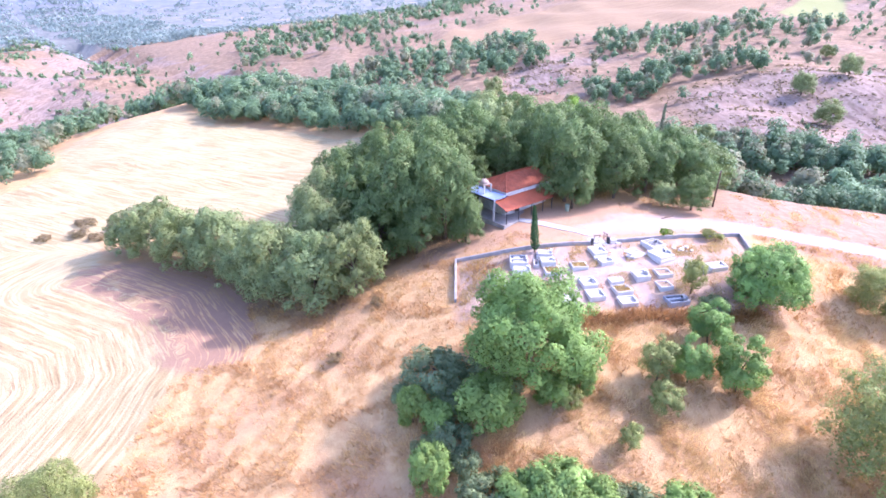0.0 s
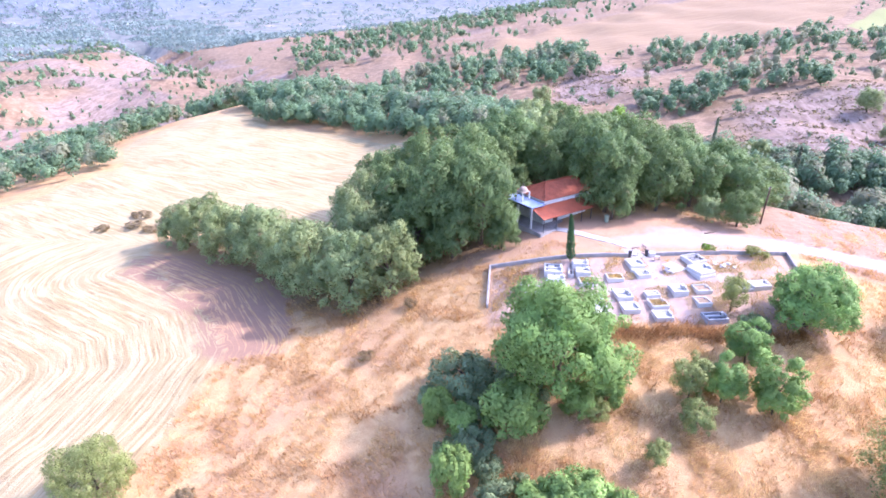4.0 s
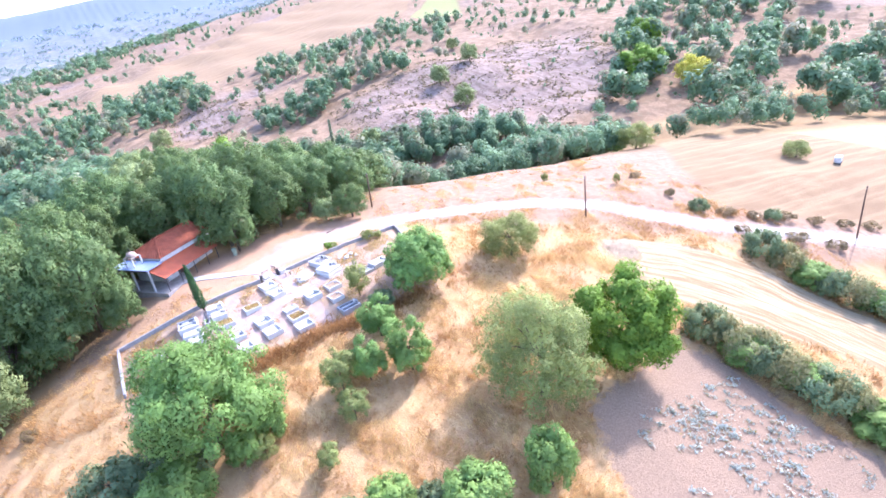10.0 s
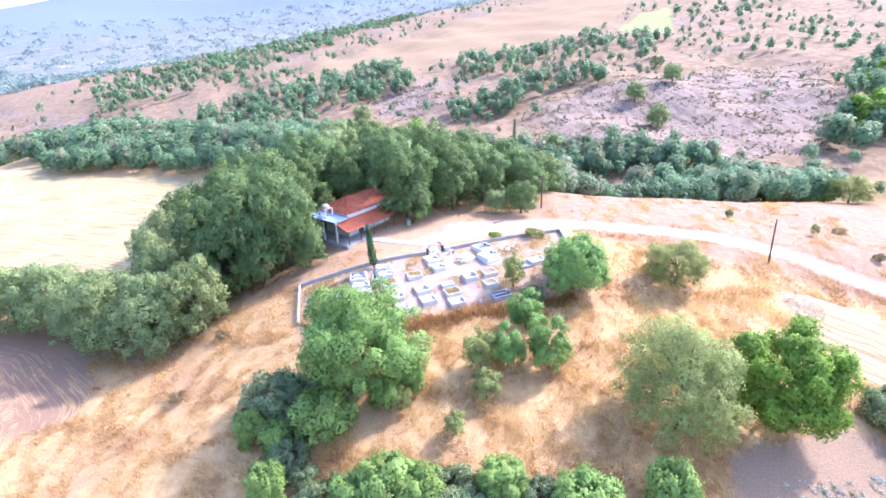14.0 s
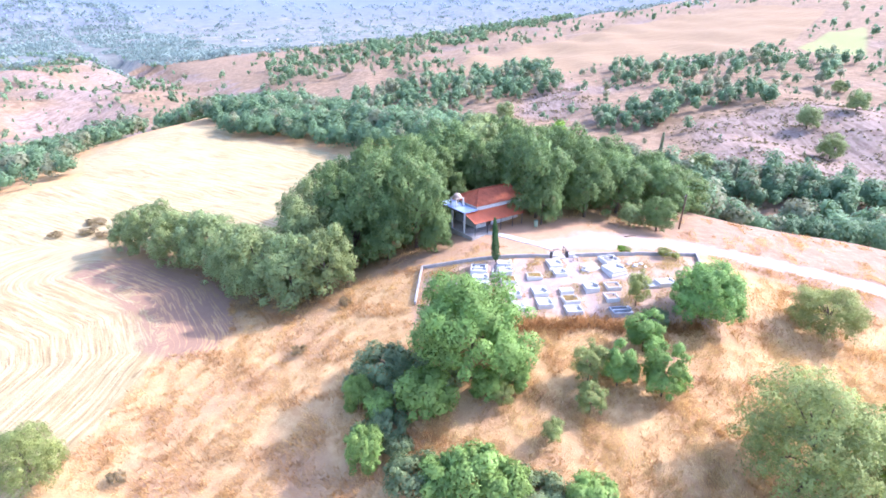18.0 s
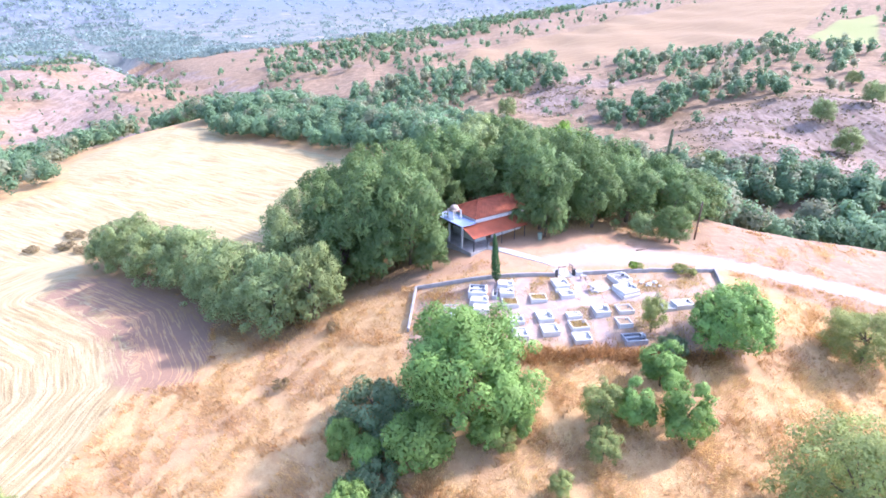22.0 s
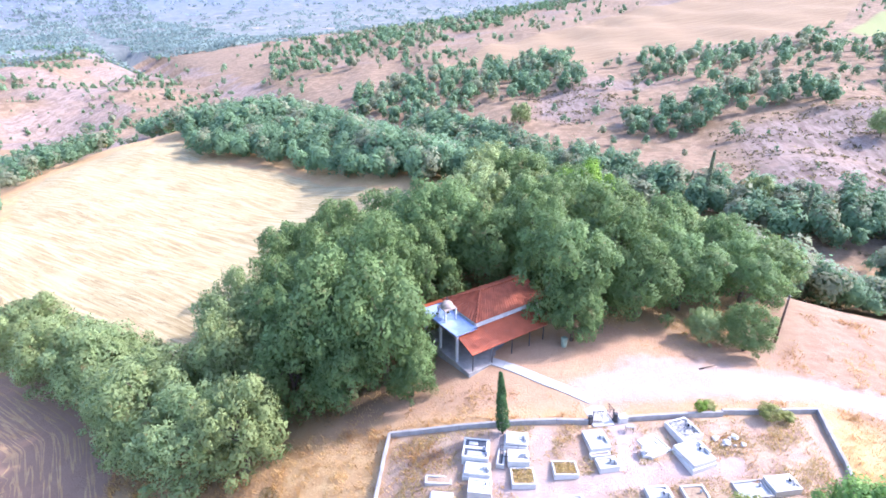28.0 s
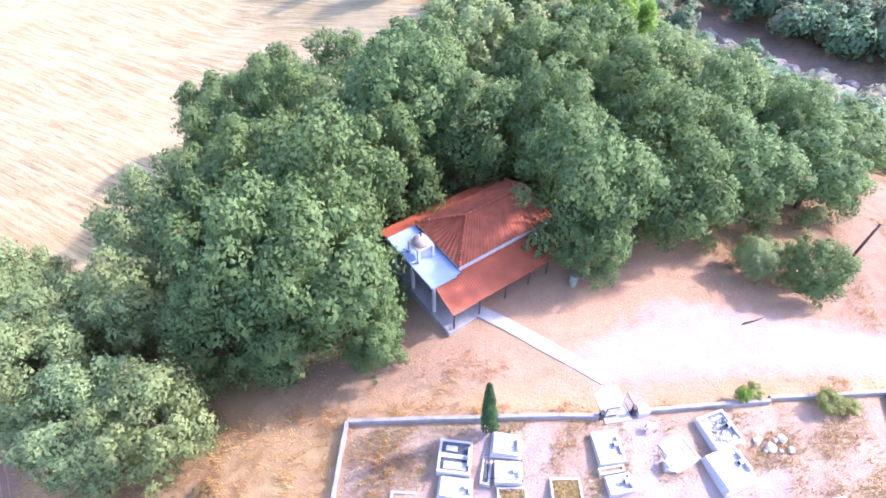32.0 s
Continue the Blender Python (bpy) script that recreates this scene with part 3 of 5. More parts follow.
def make_tree(name, label, category, mat, w, h, low, seed, n_lobes=16, size=0.20, leaves=6000, leaf=(0.36, 0.22), trunk=0.16, x=0.0, y=0.0, turn=0.0, group="", z=None, lean=0.0):
    rng = np.random.RandomState(seed)
    p, nrm, facing, c, r = crown_points(rng, w, h, low, n_lobes, size, leaves)
    ob = thing(name, label, category, x, y, z, turn, group)
    if trunk:
        top = low + (h - low) * 0.55
        pts = [(0, 0, -0.3), (0.05 * w * rng.uniform(-1, 1), 0.05 * w * rng.uniform(-1, 1), top * 0.45), (0.06 * w * rng.uniform(-1, 1), 0.06 * w * rng.uniform(-1, 1), top)]
        part("trunk", tube(pts, [trunk * 1.35, trunk, trunk * 0.5]), BARK, ob, smooth=True)
        for k in np.argsort(-r)[:7]:
            a = Vector(pts[1]).lerp(Vector(pts[2]), rng.uniform(0.0, 0.8))
            b = Vector(c[k])
            mid = a.lerp(b, 0.5) + Vector((0, 0, 0.05 * h))
            part("limb", tube([a, mid, b], [trunk * 0.5, trunk * 0.33, trunk * 0.12], 5), BARK, ob, smooth=True)
    me = bpy.data.meshes.new("crown")
    leaf_cards(me, p, nrm, leaf[0], leaf[1], rng, 0.0, facing)
    attach("crown", me, mat, ob)
    return ob


def again(ob, x, y, turn, sx=1.0, sz=None, sink=0.0, label=""):
    """A copy of a tree elsewhere, turned and resized."""
    q = copy_thing(ob, pose(x, y, float(ground_z(x, y)) - sink, 0, 0, turn) @ Matrix.Diagonal((sx, sx, sz or sx, 1)))
    return tagged(q, label)

# ---- trees by the graveyard and on the slope ----
walnut = make_tree("walnut_tree", "large leafy walnut tree with a dense green crown", "tree", WALNUT, 11.0, 10.2, 0.0, 11, 120, 0.085, 36000, (0.27, 0.17), 0.22, 8.1, 38.6)
almond = make_tree("almond_tree", "broad grey-green almond tree above the ploughed plot", "tree", ALMOND, 10.6, 10.2, 0.2, 12, 120, 0.09, 34000, (0.23, 0.12), 0.2, 33.5, 29.7)
mulberry = make_tree("mulberry_tree", "bright green mulberry tree with large leaves", "tree", FIG, 9.6, 9.9, 0.1, 13, 100, 0.085, 26000, (0.32, 0.22), 0.2, 43.2, 29.5)
elm = make_tree("elm_tree", "round green tree inside the graveyard corner", "tree", WALNUT, 7.4, 6.4, 0.1, 14, 70, 0.095, 19000, (0.25, 0.16), 0.16, 31.3, 47.2)
again(almond, 43.5, 47.4, 70, 0.66, 0.52, 0, "low olive-green almond tree on dry grass")
again(almond, -28.3, 28.0, 120, 0.56, 0.6, 0, "pale green tree at the stubble's edge")
sapling = make_tree("young_walnut", "young upright green walnut tree on the dry slope", "tree", WALNUT, 4.2, 5.8, 0.2, 15, 45, 0.11, 8500, (0.22, 0.13), 0.07, 24.9, 37.2)
again(sapling, 24.3, 42.2, 50, 0.95, 0.78)
again(sapling, 21.1, 37.9, 110, 0.8, 0.82)
young_almond = make_tree("young_almond", "young pale almond tree on the dry slope", "tree", ALMOND, 3.3, 4.5, 0.2, 16, 40, 0.12, 5600, (0.19, 0.09), 0.06, 18.5, 37.9)
again(young_almond, 18.3, 35.0, 80, 0.85, 0.72)
again(young_almond, 24.8, 48.3, 200, 0.8, 0.95, 0, "thin pale tree among the graves")
shrub = make_tree("shrub", "leafy green shrub at the slope's foot", "shrub", SHRUB, 5.4, 4.6, 0.0, 17, 50, 0.1, 8500, (0.28, 0.18), 0.08, 4.2, 34.6)
again(shrub, -2.0, 35.8, 60, 0.55, 0.75)
again(shrub, 0.0, 34.6, 95, 0.5, 0.65)
again(shrub, 9.6, 36.0, 15, 0.6, 0.6)
again(shrub, 12.0, 37.2, 130, 0.5, 0.6)
again(shrub, -0.3, 30.0, 140, 0.62, 0.85)
bramble = make_tree("bramble", "dark bramble thicket beneath the walnut", "shrub", BRAMBLE, 6.0, 2.9, 0.0, 18, 60, 0.09, 6200, (0.26, 0.17), 0.05, -0.2, 39.4)
for x, y, w, k in ((4.6, 39.6, 0.75, 0.75), (5.6, 37.6, 0.55, 0.6), (3.0, 37.8, 0.7, 0.6), (1.3, 36.4, 0.55, 0.7), (-2.6, 37.8, 0.5, 0.6), (1.2, 33.0, 0.6, 0.8), (2.2, 31.2, 0.45, 0.6), (-0.6, 32.2, 0.5, 0.7)):
    again(bramble, x, y, x * 90, w, k)
for x, y, s, k in ((4.0, 28.2, 0.85, 0.9), (6.4, 27.4, 0.8, 0.75), (8.7, 27.4, 0.9, 0.95), (10.9, 26.8, 0.8, 0.8), (13.0, 27.2, 0.85, 0.75), (15.2, 26.5, 0.75, 0.6), (17.4, 26.6, 0.75, 0.65), (20.0, 25.4, 0.7, 0.6)):
    again(shrub if x % 1 > 0.3 else bramble, x, y, x * 37, s, k, 0, "overgrown green hedge shrub at the slope's foot")
again(shrub, 28.8, 22.6, 20, 0.78, 1.2)
again(shrub, 22.8, 23.6, 75, 1.0, 0.9)
for x, y, s in ((10.8, 35.3, 0.62), (14.9, 32.0, 0.58)):
    again(young_almond, x, y, x * 50, s, s * 0.95, 0, "small green bush in dry grass")
again(bramble, 26.3, 46.2, 30, 0.5, 0.5, 0, "low bramble along the terrace edge")

dry_bush = make_tree("dry_bush", "low brown dry scrub at the field's edge", "shrub", DRYBUSH, 5.0, 2.4, 0.0, 19, 40, 0.1, 3000, (0.24, 0.13), 0.04, -50.4, 79.0)
olive_bush = make_tree("olive_bush", "olive-grey bush in the hedge", "shrub", OLIVE, 5.6, 3.3, 0.0, 20, 55, 0.1, 5200, (0.26, 0.14), 0.05, 55.8, 24.6)
# hedges beside the ploughed plot and the track
hedge_ends = (((54.4, 29.0), (58.8, 8.5), 12), ((74.0, 35.8), (78.6, 16.0), 9))
for (ax, ay), (bx, by), n in hedge_ends:
    for i in range(n):
        k = (i + 0.3 * math.sin(i * 7.1)) / (n - 1)
        kind, tall, note = ((bramble, 1.15, "grey-green hedge shrub beside the field"), (shrub, 0.7, "bright green hedge shrub beside the field"), (olive_bush, 0.95, "olive-grey hedge shrub beside the field"))[(i * 5 + n) % 3]
        again(kind, ax + (bx - ax) * k + 0.5 * math.sin(i * 5.7), ay + (by - ay) * k, i * 67, 0.85 + 0.2 * math.sin(i * 3.3), tall + 0.15 * math.sin(i * 2.1), 0, note)
again(mulberry, 90.2, 25.6, 40, 0.6, 0.5, 0, "bright green bush beside the road")
again(almond, 113.6, 55.6, 10, 0.45, 0.34, 0, "lone bush in the harvested field")
again(almond, 100.8, 82.0, 90, 0.76, 0.55, 0, "pale rounded bush at the field corner")
again(walnut, 101.0, 87.6, 33, 0.36, 0.46)
again(bramble, 76.0, 47.0, 10, 0.5, 0.6, 0, "dry bramble on the road bank")
again(bramble, 84.0, 41.0, 80, 0.4, 0.6, 0, "dry bramble on the road bank")

# the cypress by the graveyard wall
def make_cypress(x, y, h, w, label):
    rng = np.random.RandomState(5)
    n = 2600
    u = rng.uniform(0, 1, n) ** 0.8
    a = rng.uniform(0, 6.283, n)
    rad = w * 0.5 * np.minimum(1, (u + 0.03) * 9) * (1 - u) ** 0.55 * rng.uniform(0.75, 1.1, n) * (1 + 0.15 * np.sin(a * 3 + u * 20))
    p = np.stack([np.cos(a) * rad - u * 0.35, np.sin(a) * rad, 0.3 + u * (h - 0.3)], 1)
    nrm = unit(np.stack([np.cos(a), np.sin(a), 0.3 + 0 * a], 1) + rng.normal(size=(n, 3)) * 0.4)
    ob = thing("cypress", label, "tree", x, y)
    part("trunk", tube([(0, 0, -0.2), (-0.2, 0, h * 0.6)], [0.09, 0.04]), BARK, ob, smooth=True)
    me = bpy.data.meshes.new("crown")
    leaf_cards(me, p, nrm, 0.24, 0.09, rng, -0.3)
    attach("crown", me, CYPRESS, ob)
    return ob


make_cypress(10.2, 55.3, 5.4, 0.95, "slender dark cypress inside the graveyard wall")

# ---- the oak wood round the chapel ----
oaks = [make_tree("oak_tree", "dense dark green oak tree in the wood", "tree", OAK if i < 3 else OAK_PALE, 9.0, 9.8, 0.1, 30 + i, 90, 0.09, 16500, (0.275, 0.185), 0.2, *q, i * 50, "oak wood")
        for i, q in enumerate([(28.0, 75.0), (27.4, 83.0), (8.5, 77.5), (-19.8, 57.5), (-29.4, 64.5)])]
low_oaks = [make_tree("oak_tree", "dense dark green oak tree deep in the wood", "tree", OAK if i else OAK_PALE, 9.0, 9.8, 0.1, 40 + i, 75, 0.10, 9500, (0.36, 0.26), 0.2, *q, i * 50, "oak wood")
            for i, q in enumerate([(7.7, 90.0), (18.0, 92.0)])]
TALL_OAKS = [  # place, crown width, height
    (0.1, 62.0, 9.4, 13.2), (-5.2, 62.8, 10.0, 13.5), (-2.0, 69.0, 9.5, 13.5), (2.2, 72.6, 8.0, 11.0), (2.2, 78.5, 10.5, 12.5), (-7.5, 71.5, 9.5, 13.0), (-9.8, 66.5, 9.0, 12.0),
    (-3.2, 60.2, 6.5, 8.0), (-7.6, 60.6, 7.5, 9.5), (2.7, 59.9, 4.4, 5.6), (-11.2, 87.0, 8.4, 9.8), (-14.2, 79.0, 8.0, 11.0), (-13.0, 73.5, 8.0, 11.5), (-8.5, 80.0, 9.0, 12.0), (-4.5, 86.5, 9.0, 10.0),
    (15.9, 70.0, 9.5, 12.5), (16.4, 67.5, 5.6, 7.2), (22.8, 71.8, 8.0, 9.3), (35.0, 77.5, 8.2, 8.5), (20.9, 83.0, 11.0, 10.8), (33.9, 83.0, 7.5, 8.5), (13.6, 83.0, 9.4, 11.8), (14.0, 76.5, 8.0, 11.0),
    (21.5, 77.0, 9.0, 10.8), (3.5, 84.5, 9.0, 11.0)]
PALE_OAKS = [(-17.1, 69.5, 8.0, 11.3), (-14.6, 63.2, 7.8, 10.0), (-21.1, 62.5, 8.0, 7.9), (-9.9, 54.4, 7.2, 9.3), (-14.6, 54.4, 8.4, 8.7), (-24.4, 60.6, 8.0, 7.7), (-34.5, 66.0, 8.5, 8.5), (-40.0, 69.3, 8.5, 8.5),
             (-44.4, 69.8, 5.5, 6.2), (-26.0, 65.5, 6.5, 7.5)]
for spots, first, kinds in ((TALL_OAKS, 0, 3), (PALE_OAKS, 3, 2)):
    for i, (x, y, w, h) in enumerate(spots):
        again(oaks[first + i % kinds], x, y, i * 97, w / 9.0, h / 9.8, 0, "tall dense dark green oak beside the chapel" if h > 12.4 else "grey-green oak with some browned leaves" if first else "")


def oak_spots():
    """Places of the oaks deep in the wood, clear of those that stand at its edge."""
    rnd = random.Random(4)
    made = [(q[0], q[1]) for q in TALL_OAKS + PALE_OAKS] + [(28.0, 75.0), (27.4, 83.0), (8.5, 77.5), (-19.8, 57.5), (-29.4, 64.5), (7.7, 90.0), (18.0, 92.0)]
    for _ in range(9000):
        x, y = rnd.uniform(-20, 46), rnd.uniform(80, 118)
        if signed(np.array([x]), np.array([y]), WOOD)[0] > 1.5 and min(math.hypot(x - a, y - b) for a, b in made) > 5.4 and not (x < 5.5 and y > 90):
            made.append((x, y))
            yield x, y


for i, (x, y) in enumerate(oak_spots()):
    rnd = random.Random(i)
    again(low_oaks[i % 2], x, y, rnd.uniform(0, 360), rnd.uniform(0.9, 1.1), rnd.uniform(0.82, 1.0) * (0.8 if x > 22 else 1.0))
again(oaks[1], 31.9, 68.0, 0, 0.54, 0.48, 0, "small round oak at the yard's edge")
again(oaks[4], 28.6, 69.1, 90, 0.38, 0.35, 0, "small olive-green oak scrub at the yard's edge")
again(mulberry, 21.0, 98.0, 25, 0.85, 1.02, 0, "bright green broad tree among darker oaks")
for x, y, w, k in ((-57.5, 80.5, 0.75, 0.45), (-52.6, 75.2, 0.6, 0.4), (-60.5, 75.0, 0.55, 0.4), (-56.0, 76.6, 0.7, 0.4), (-10.1, 44.0, 0.4, 0.35), (-21.5, 29.1, 0.35, 0.4), (-7.0, 51.4, 0.35, 0.4)):
    again(dry_bush, x, y, x * 70, w, k, 0, "low dry scrub at the field's edge")

# ---- woods on the far slopes ----
CONIFERS = [(-20, 346), (13, 357), (51, 332), (42, 271), (13, 260), (-12, 254), (-33, 252), (-60, 279), (-67, 322), (-46, 335)]
UPPER_LINE = [(68, 312), (93, 341), (113, 325), (156, 333), (169, 318), (182, 297), (156, 261), (127, 256), (107, 257), (104, 279), (79, 280), (66, 293)]
LOWER_LINE = [(51, 222), (64, 230), (79, 232), (102, 246), (116, 220), (109, 207), (92, 214), (72, 203), (56, 196), (49, 201)]
RIDGEWOOD = [(-147, 400), (-64, 399), (-31, 477), (15, 659), (150, 900), (60, 950), (-120, 700), (-190, 500)]
RIGHTWOOD = [(200, 184), (278, 230), (300, 150), (206, 121), (240, 111), (260, 70), (190, 65), (157, 88), (138, 110), (132, 125)]
ENDWOOD = [(-120, 330), (-60, 260), (-51, 200), (-32, 140), (-48, 146), (-66, 153), (-82, 176), (-150, 250)]
BELTWOOD = [(-66, 151.5), (-48, 146.5), (-32, 138.5), (-22, 129), (-13, 122.5), (-3, 117), (10, 114), (30, 112), (44, 100), (48, 120), (40, 148), (20, 168), (-7, 210), (-45, 225), (-75, 200), (-84, 176)]
STREAMWOOD = [(-32, 141), (-6, 117), (28, 112), (46, 92), (60, 96), (60, 118), (42, 138), (14, 178), (-12, 195), (-50, 215)]
EASTWOOD = [(38, 86), (47, 93), (60, 101), (80, 98), (100, 93), (112, 97), (100, 108), (78, 116), (62, 118), (50, 126), (40, 122)]
LEFTWOOD = [(-105, 180), (-170, 220), (-150, 140), (-125, 90), (-100, 70), (-84, 97), (-83, 111), (-95, 128), (-102, 140)]


def far_tree_spots(rng):
    """Where the distant trees stand: x, y, height."""
    out = []

    def fill(n, x0, x1, y0, y1, test, lo, hi):
        x, y = rng.uniform(x0, x1, n), rng.uniform(y0, y1, n)
        k = test(x, y)
        out.append(np.stack([x, y, rng.uniform(lo, hi, n)], 1)[k])

    def inside(poly):
        return lambda x, y: signed(x, y, poly) > 0

    def open_land(x, y):
        return (signed(x, y, HILL_FIELD) < -4) & (signed(x, y, BARE_HILL) < -2) & (signed(x, y, WEST_FIELD) < -4)

    fill(360, -70, 60, 245, 370, inside(CONIFERS), 6, 10)
    fill(280, 60, 190, 250, 345, lambda x, y: (signed(x, y, UPPER_LINE) > 0) & (waves(x, y, 22, 44) > -0.25), 5, 9)
    fill(200, 45, 120, 195, 250, inside(LOWER_LINE), 5, 8)
    fill(1500, -195, 155, 395, 955, lambda x, y: (signed(x, y, RIDGEWOOD) > 0) & (waves(x, y, 55, 45) > -0.5), 6, 11)
    fill(2200, -560, -60, 190, 760, lambda x, y: (across(x, y)[0] < 0) & open_land(x, y), 1.5, 5)
    fill(650, 120, 310, 60, 240, lambda x, y: (signed(x, y, RIGHTWOOD) > 0) & (waves(x, y, 30, 46) > -0.45), 6, 12)
    fill(1000, -160, -30, 135, 335, inside(ENDWOOD), 5.5, 9)
    fill(900, -175, -80, 65, 225, inside(LEFTWOOD), 5, 8.5)
    fill(2600, -150, 210, 60, 330, lambda x, y: (np.abs(across(x, y)[0] + 4) < 13) & (signed(x, y, WOOD) < -2) & (signed(x, y, EAST_FIELD) < -2), 4, 9)
    fill(1700, -86, 50, 98, 226, lambda x, y: (signed(x, y, BELTWOOD) > 0) & (signed(x, y, WOOD) < -2), 6, 9)
    fill(700, -52, 62, 90, 216, lambda x, y: (signed(x, y, STREAMWOOD) > 0) & (signed(x, y, WOOD) < -3), 5, 10)
    fill(900, 36, 114, 84, 130, lambda x, y: (signed(x, y, EASTWOOD) > 0) & (signed(x, y, WOOD) < -2), 5.5, 10)
    fill(3600, -40, 110, 110, 260, lambda x, y: along_line(x, y, [(-22, 248), (8, 200), (25, 181), (38, 163), (54, 150), (70, 138), (95, 128)]) < 8.5, 4.5, 9)
    # thickets and single trees on the hill, thinning out
    fill(4200, -250, 520, 130, 760, lambda x, y: (across(x, y)[0] > 15) & (waves(x, y, 70, 41) + 0.5 * waves(x, y, 25, 42) > 0.7) & open_land(x, y), 4, 9)
    fill(600, -250, 520, 130, 760, lambda x, y: (across(x, y)[0] > 15) & open_land(x, y), 3, 6)
    fill(1500, -60, 300, 112, 430, lambda x, y: (across(x, y)[0] > 9) & (signed(x, y, HILL_FIELD) < -2) & (waves(x, y, 40, 58) + 0.6 * waves(x, y, 13, 59) > 0.0), 1.0, 2.6)
    fill(420, -60, 300, 112, 430, lambda x, y: (across(x, y)[0] > 9) & (signed(x, y, HILL_FIELD) < -2) & (signed(x, y, BARE_HILL) < 0), 3, 6.5)
    # the broken hills and the valley to the north-west
    fill(4000, -900, 60, 180, 950, lambda x, y: (across(x, y)[0] < 5) & (waves(x, y, 90, 21) * 12 + 5 * waves(x, y, 37, 22) < 1) & (waves(x, y, 60, 43) > -0.3) & open_land(x, y), 4, 9)
    out = np.concatenate(out)
    bed = along_line(out[:, 0], out[:, 1], ROCKBED)
    near = (out[:, 1] - 128 < -0.72 * (out[:, 0] - 54)) & (out[:, 0] > 30) & (out[:, 0] < 76)
    out[:, 2] = np.where(near, np.minimum(out[:, 2], 0.6 + 0.40 * bed), out[:, 2])
    out[:, 2] *= np.where(signed(out[:, 0], out[:, 1], WEST_FIELD) > -9, 0.85, 1.0)
    return out[(bed > 4.5) & (signed(out[:, 0], out[:, 1], MEADOW) < -2)]


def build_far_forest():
    """Clumps of forest that cover the far valley and the mountains' feet, haze in their leaf colour."""
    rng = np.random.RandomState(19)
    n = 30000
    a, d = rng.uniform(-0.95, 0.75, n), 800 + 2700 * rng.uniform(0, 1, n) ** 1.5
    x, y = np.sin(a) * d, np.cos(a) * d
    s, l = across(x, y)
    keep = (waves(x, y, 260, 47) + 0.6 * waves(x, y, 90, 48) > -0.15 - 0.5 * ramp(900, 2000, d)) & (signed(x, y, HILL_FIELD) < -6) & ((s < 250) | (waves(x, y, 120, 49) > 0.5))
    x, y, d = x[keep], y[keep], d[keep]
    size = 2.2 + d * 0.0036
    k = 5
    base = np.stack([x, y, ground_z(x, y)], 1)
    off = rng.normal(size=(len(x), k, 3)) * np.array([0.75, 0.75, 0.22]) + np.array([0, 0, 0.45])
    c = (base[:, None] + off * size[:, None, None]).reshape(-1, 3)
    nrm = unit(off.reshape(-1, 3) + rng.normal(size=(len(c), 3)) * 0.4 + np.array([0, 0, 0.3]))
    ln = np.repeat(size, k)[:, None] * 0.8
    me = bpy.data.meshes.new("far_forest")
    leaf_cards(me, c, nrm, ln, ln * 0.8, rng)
    me.materials.append(FARHAZE)
    return tagged(new("far_forest", me), "forest on the far valley floor, leaf colour tinted blue-green for haze", "forest", kind="stuff")


def build_far_woods(name, spots, mat, label, seed):
    """Distant trees as one piece of stuff: each a heap of leafy lobes, finer where it stands nearer."""
    rng = np.random.RandomState(seed)
    dist = np.hypot(spots[:, 0] - 8, spots[:, 1] - 20)
    z = ground_z(spots[:, 0], spots[:, 1])
    cs, ns, ls = [], [], []
    for (x, y, h), d, zz in zip(spots, dist, z):
        base = np.array([x, y, zz])
        tall = h > 2.6
        n = int(np.clip(52000 / d if d < 170 else 36000 / d, 24, 620) * (1.0 if tall else 0.3))
        k = 9
        lob = unit(rng.normal(size=(k, 3))) * np.array([0.24, 0.24, 0.30]) * h * rng.uniform(0.5, 1.0, k)[:, None] + np.array([0, 0, 0.52 * h])
        lob[:, :2] *= (1.15 - 0.55 * lob[:, 2:] / h)
        rad = h * rng.uniform(0.13, 0.22, k)
        pick = rng.randint(0, k, n)
        v = unit(rng.normal(size=(n, 3)) + np.array([0, 0, 0.15]))
        p = lob[pick] + v * (rad[pick] * rng.uniform(0.8, 1.15, n))[:, None]
        p[:, 2] = np.maximum(p[:, 2], 0.1)
        out = unit(p - np.array([0, 0, 0.4 * h]))
        cs.append(p + base)
        ns.append(unit(v * 0.7 + out * 0.8 + np.array([0, 0, 0.3])))
        ls.append(np.full(n, h * 1.75 / math.sqrt(n)))
    c, n, l = np.concatenate(cs), np.concatenate(ns), np.concatenate(ls)
    me = bpy.data.meshes.new(name)
    leaf_cards(me, c, unit(n + rng.normal(size=n.shape) * 0.3), l[:, None], l[:, None] * 0.8, rng, 0.0, n)
    me.materials.append(mat)
    return tagged(new(name, me), label, "woods", kind="stuff")


spots = far_tree_spots(np.random.RandomState(9))
pale = np.random.RandomState(10).uniform(0, 1, len(spots)) < 0.2 + 0.25 * waves(spots[:, 0], spots[:, 1], 30, 62)
build_far_woods("far_woods", spots[~pale], FARWOOD, "scattered green woods and thickets on the far slopes", 9)
build_far_woods("willow_scrub", spots[pale], FARPALE, "pale grey-green willows and scrub among the far woods", 12)
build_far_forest()

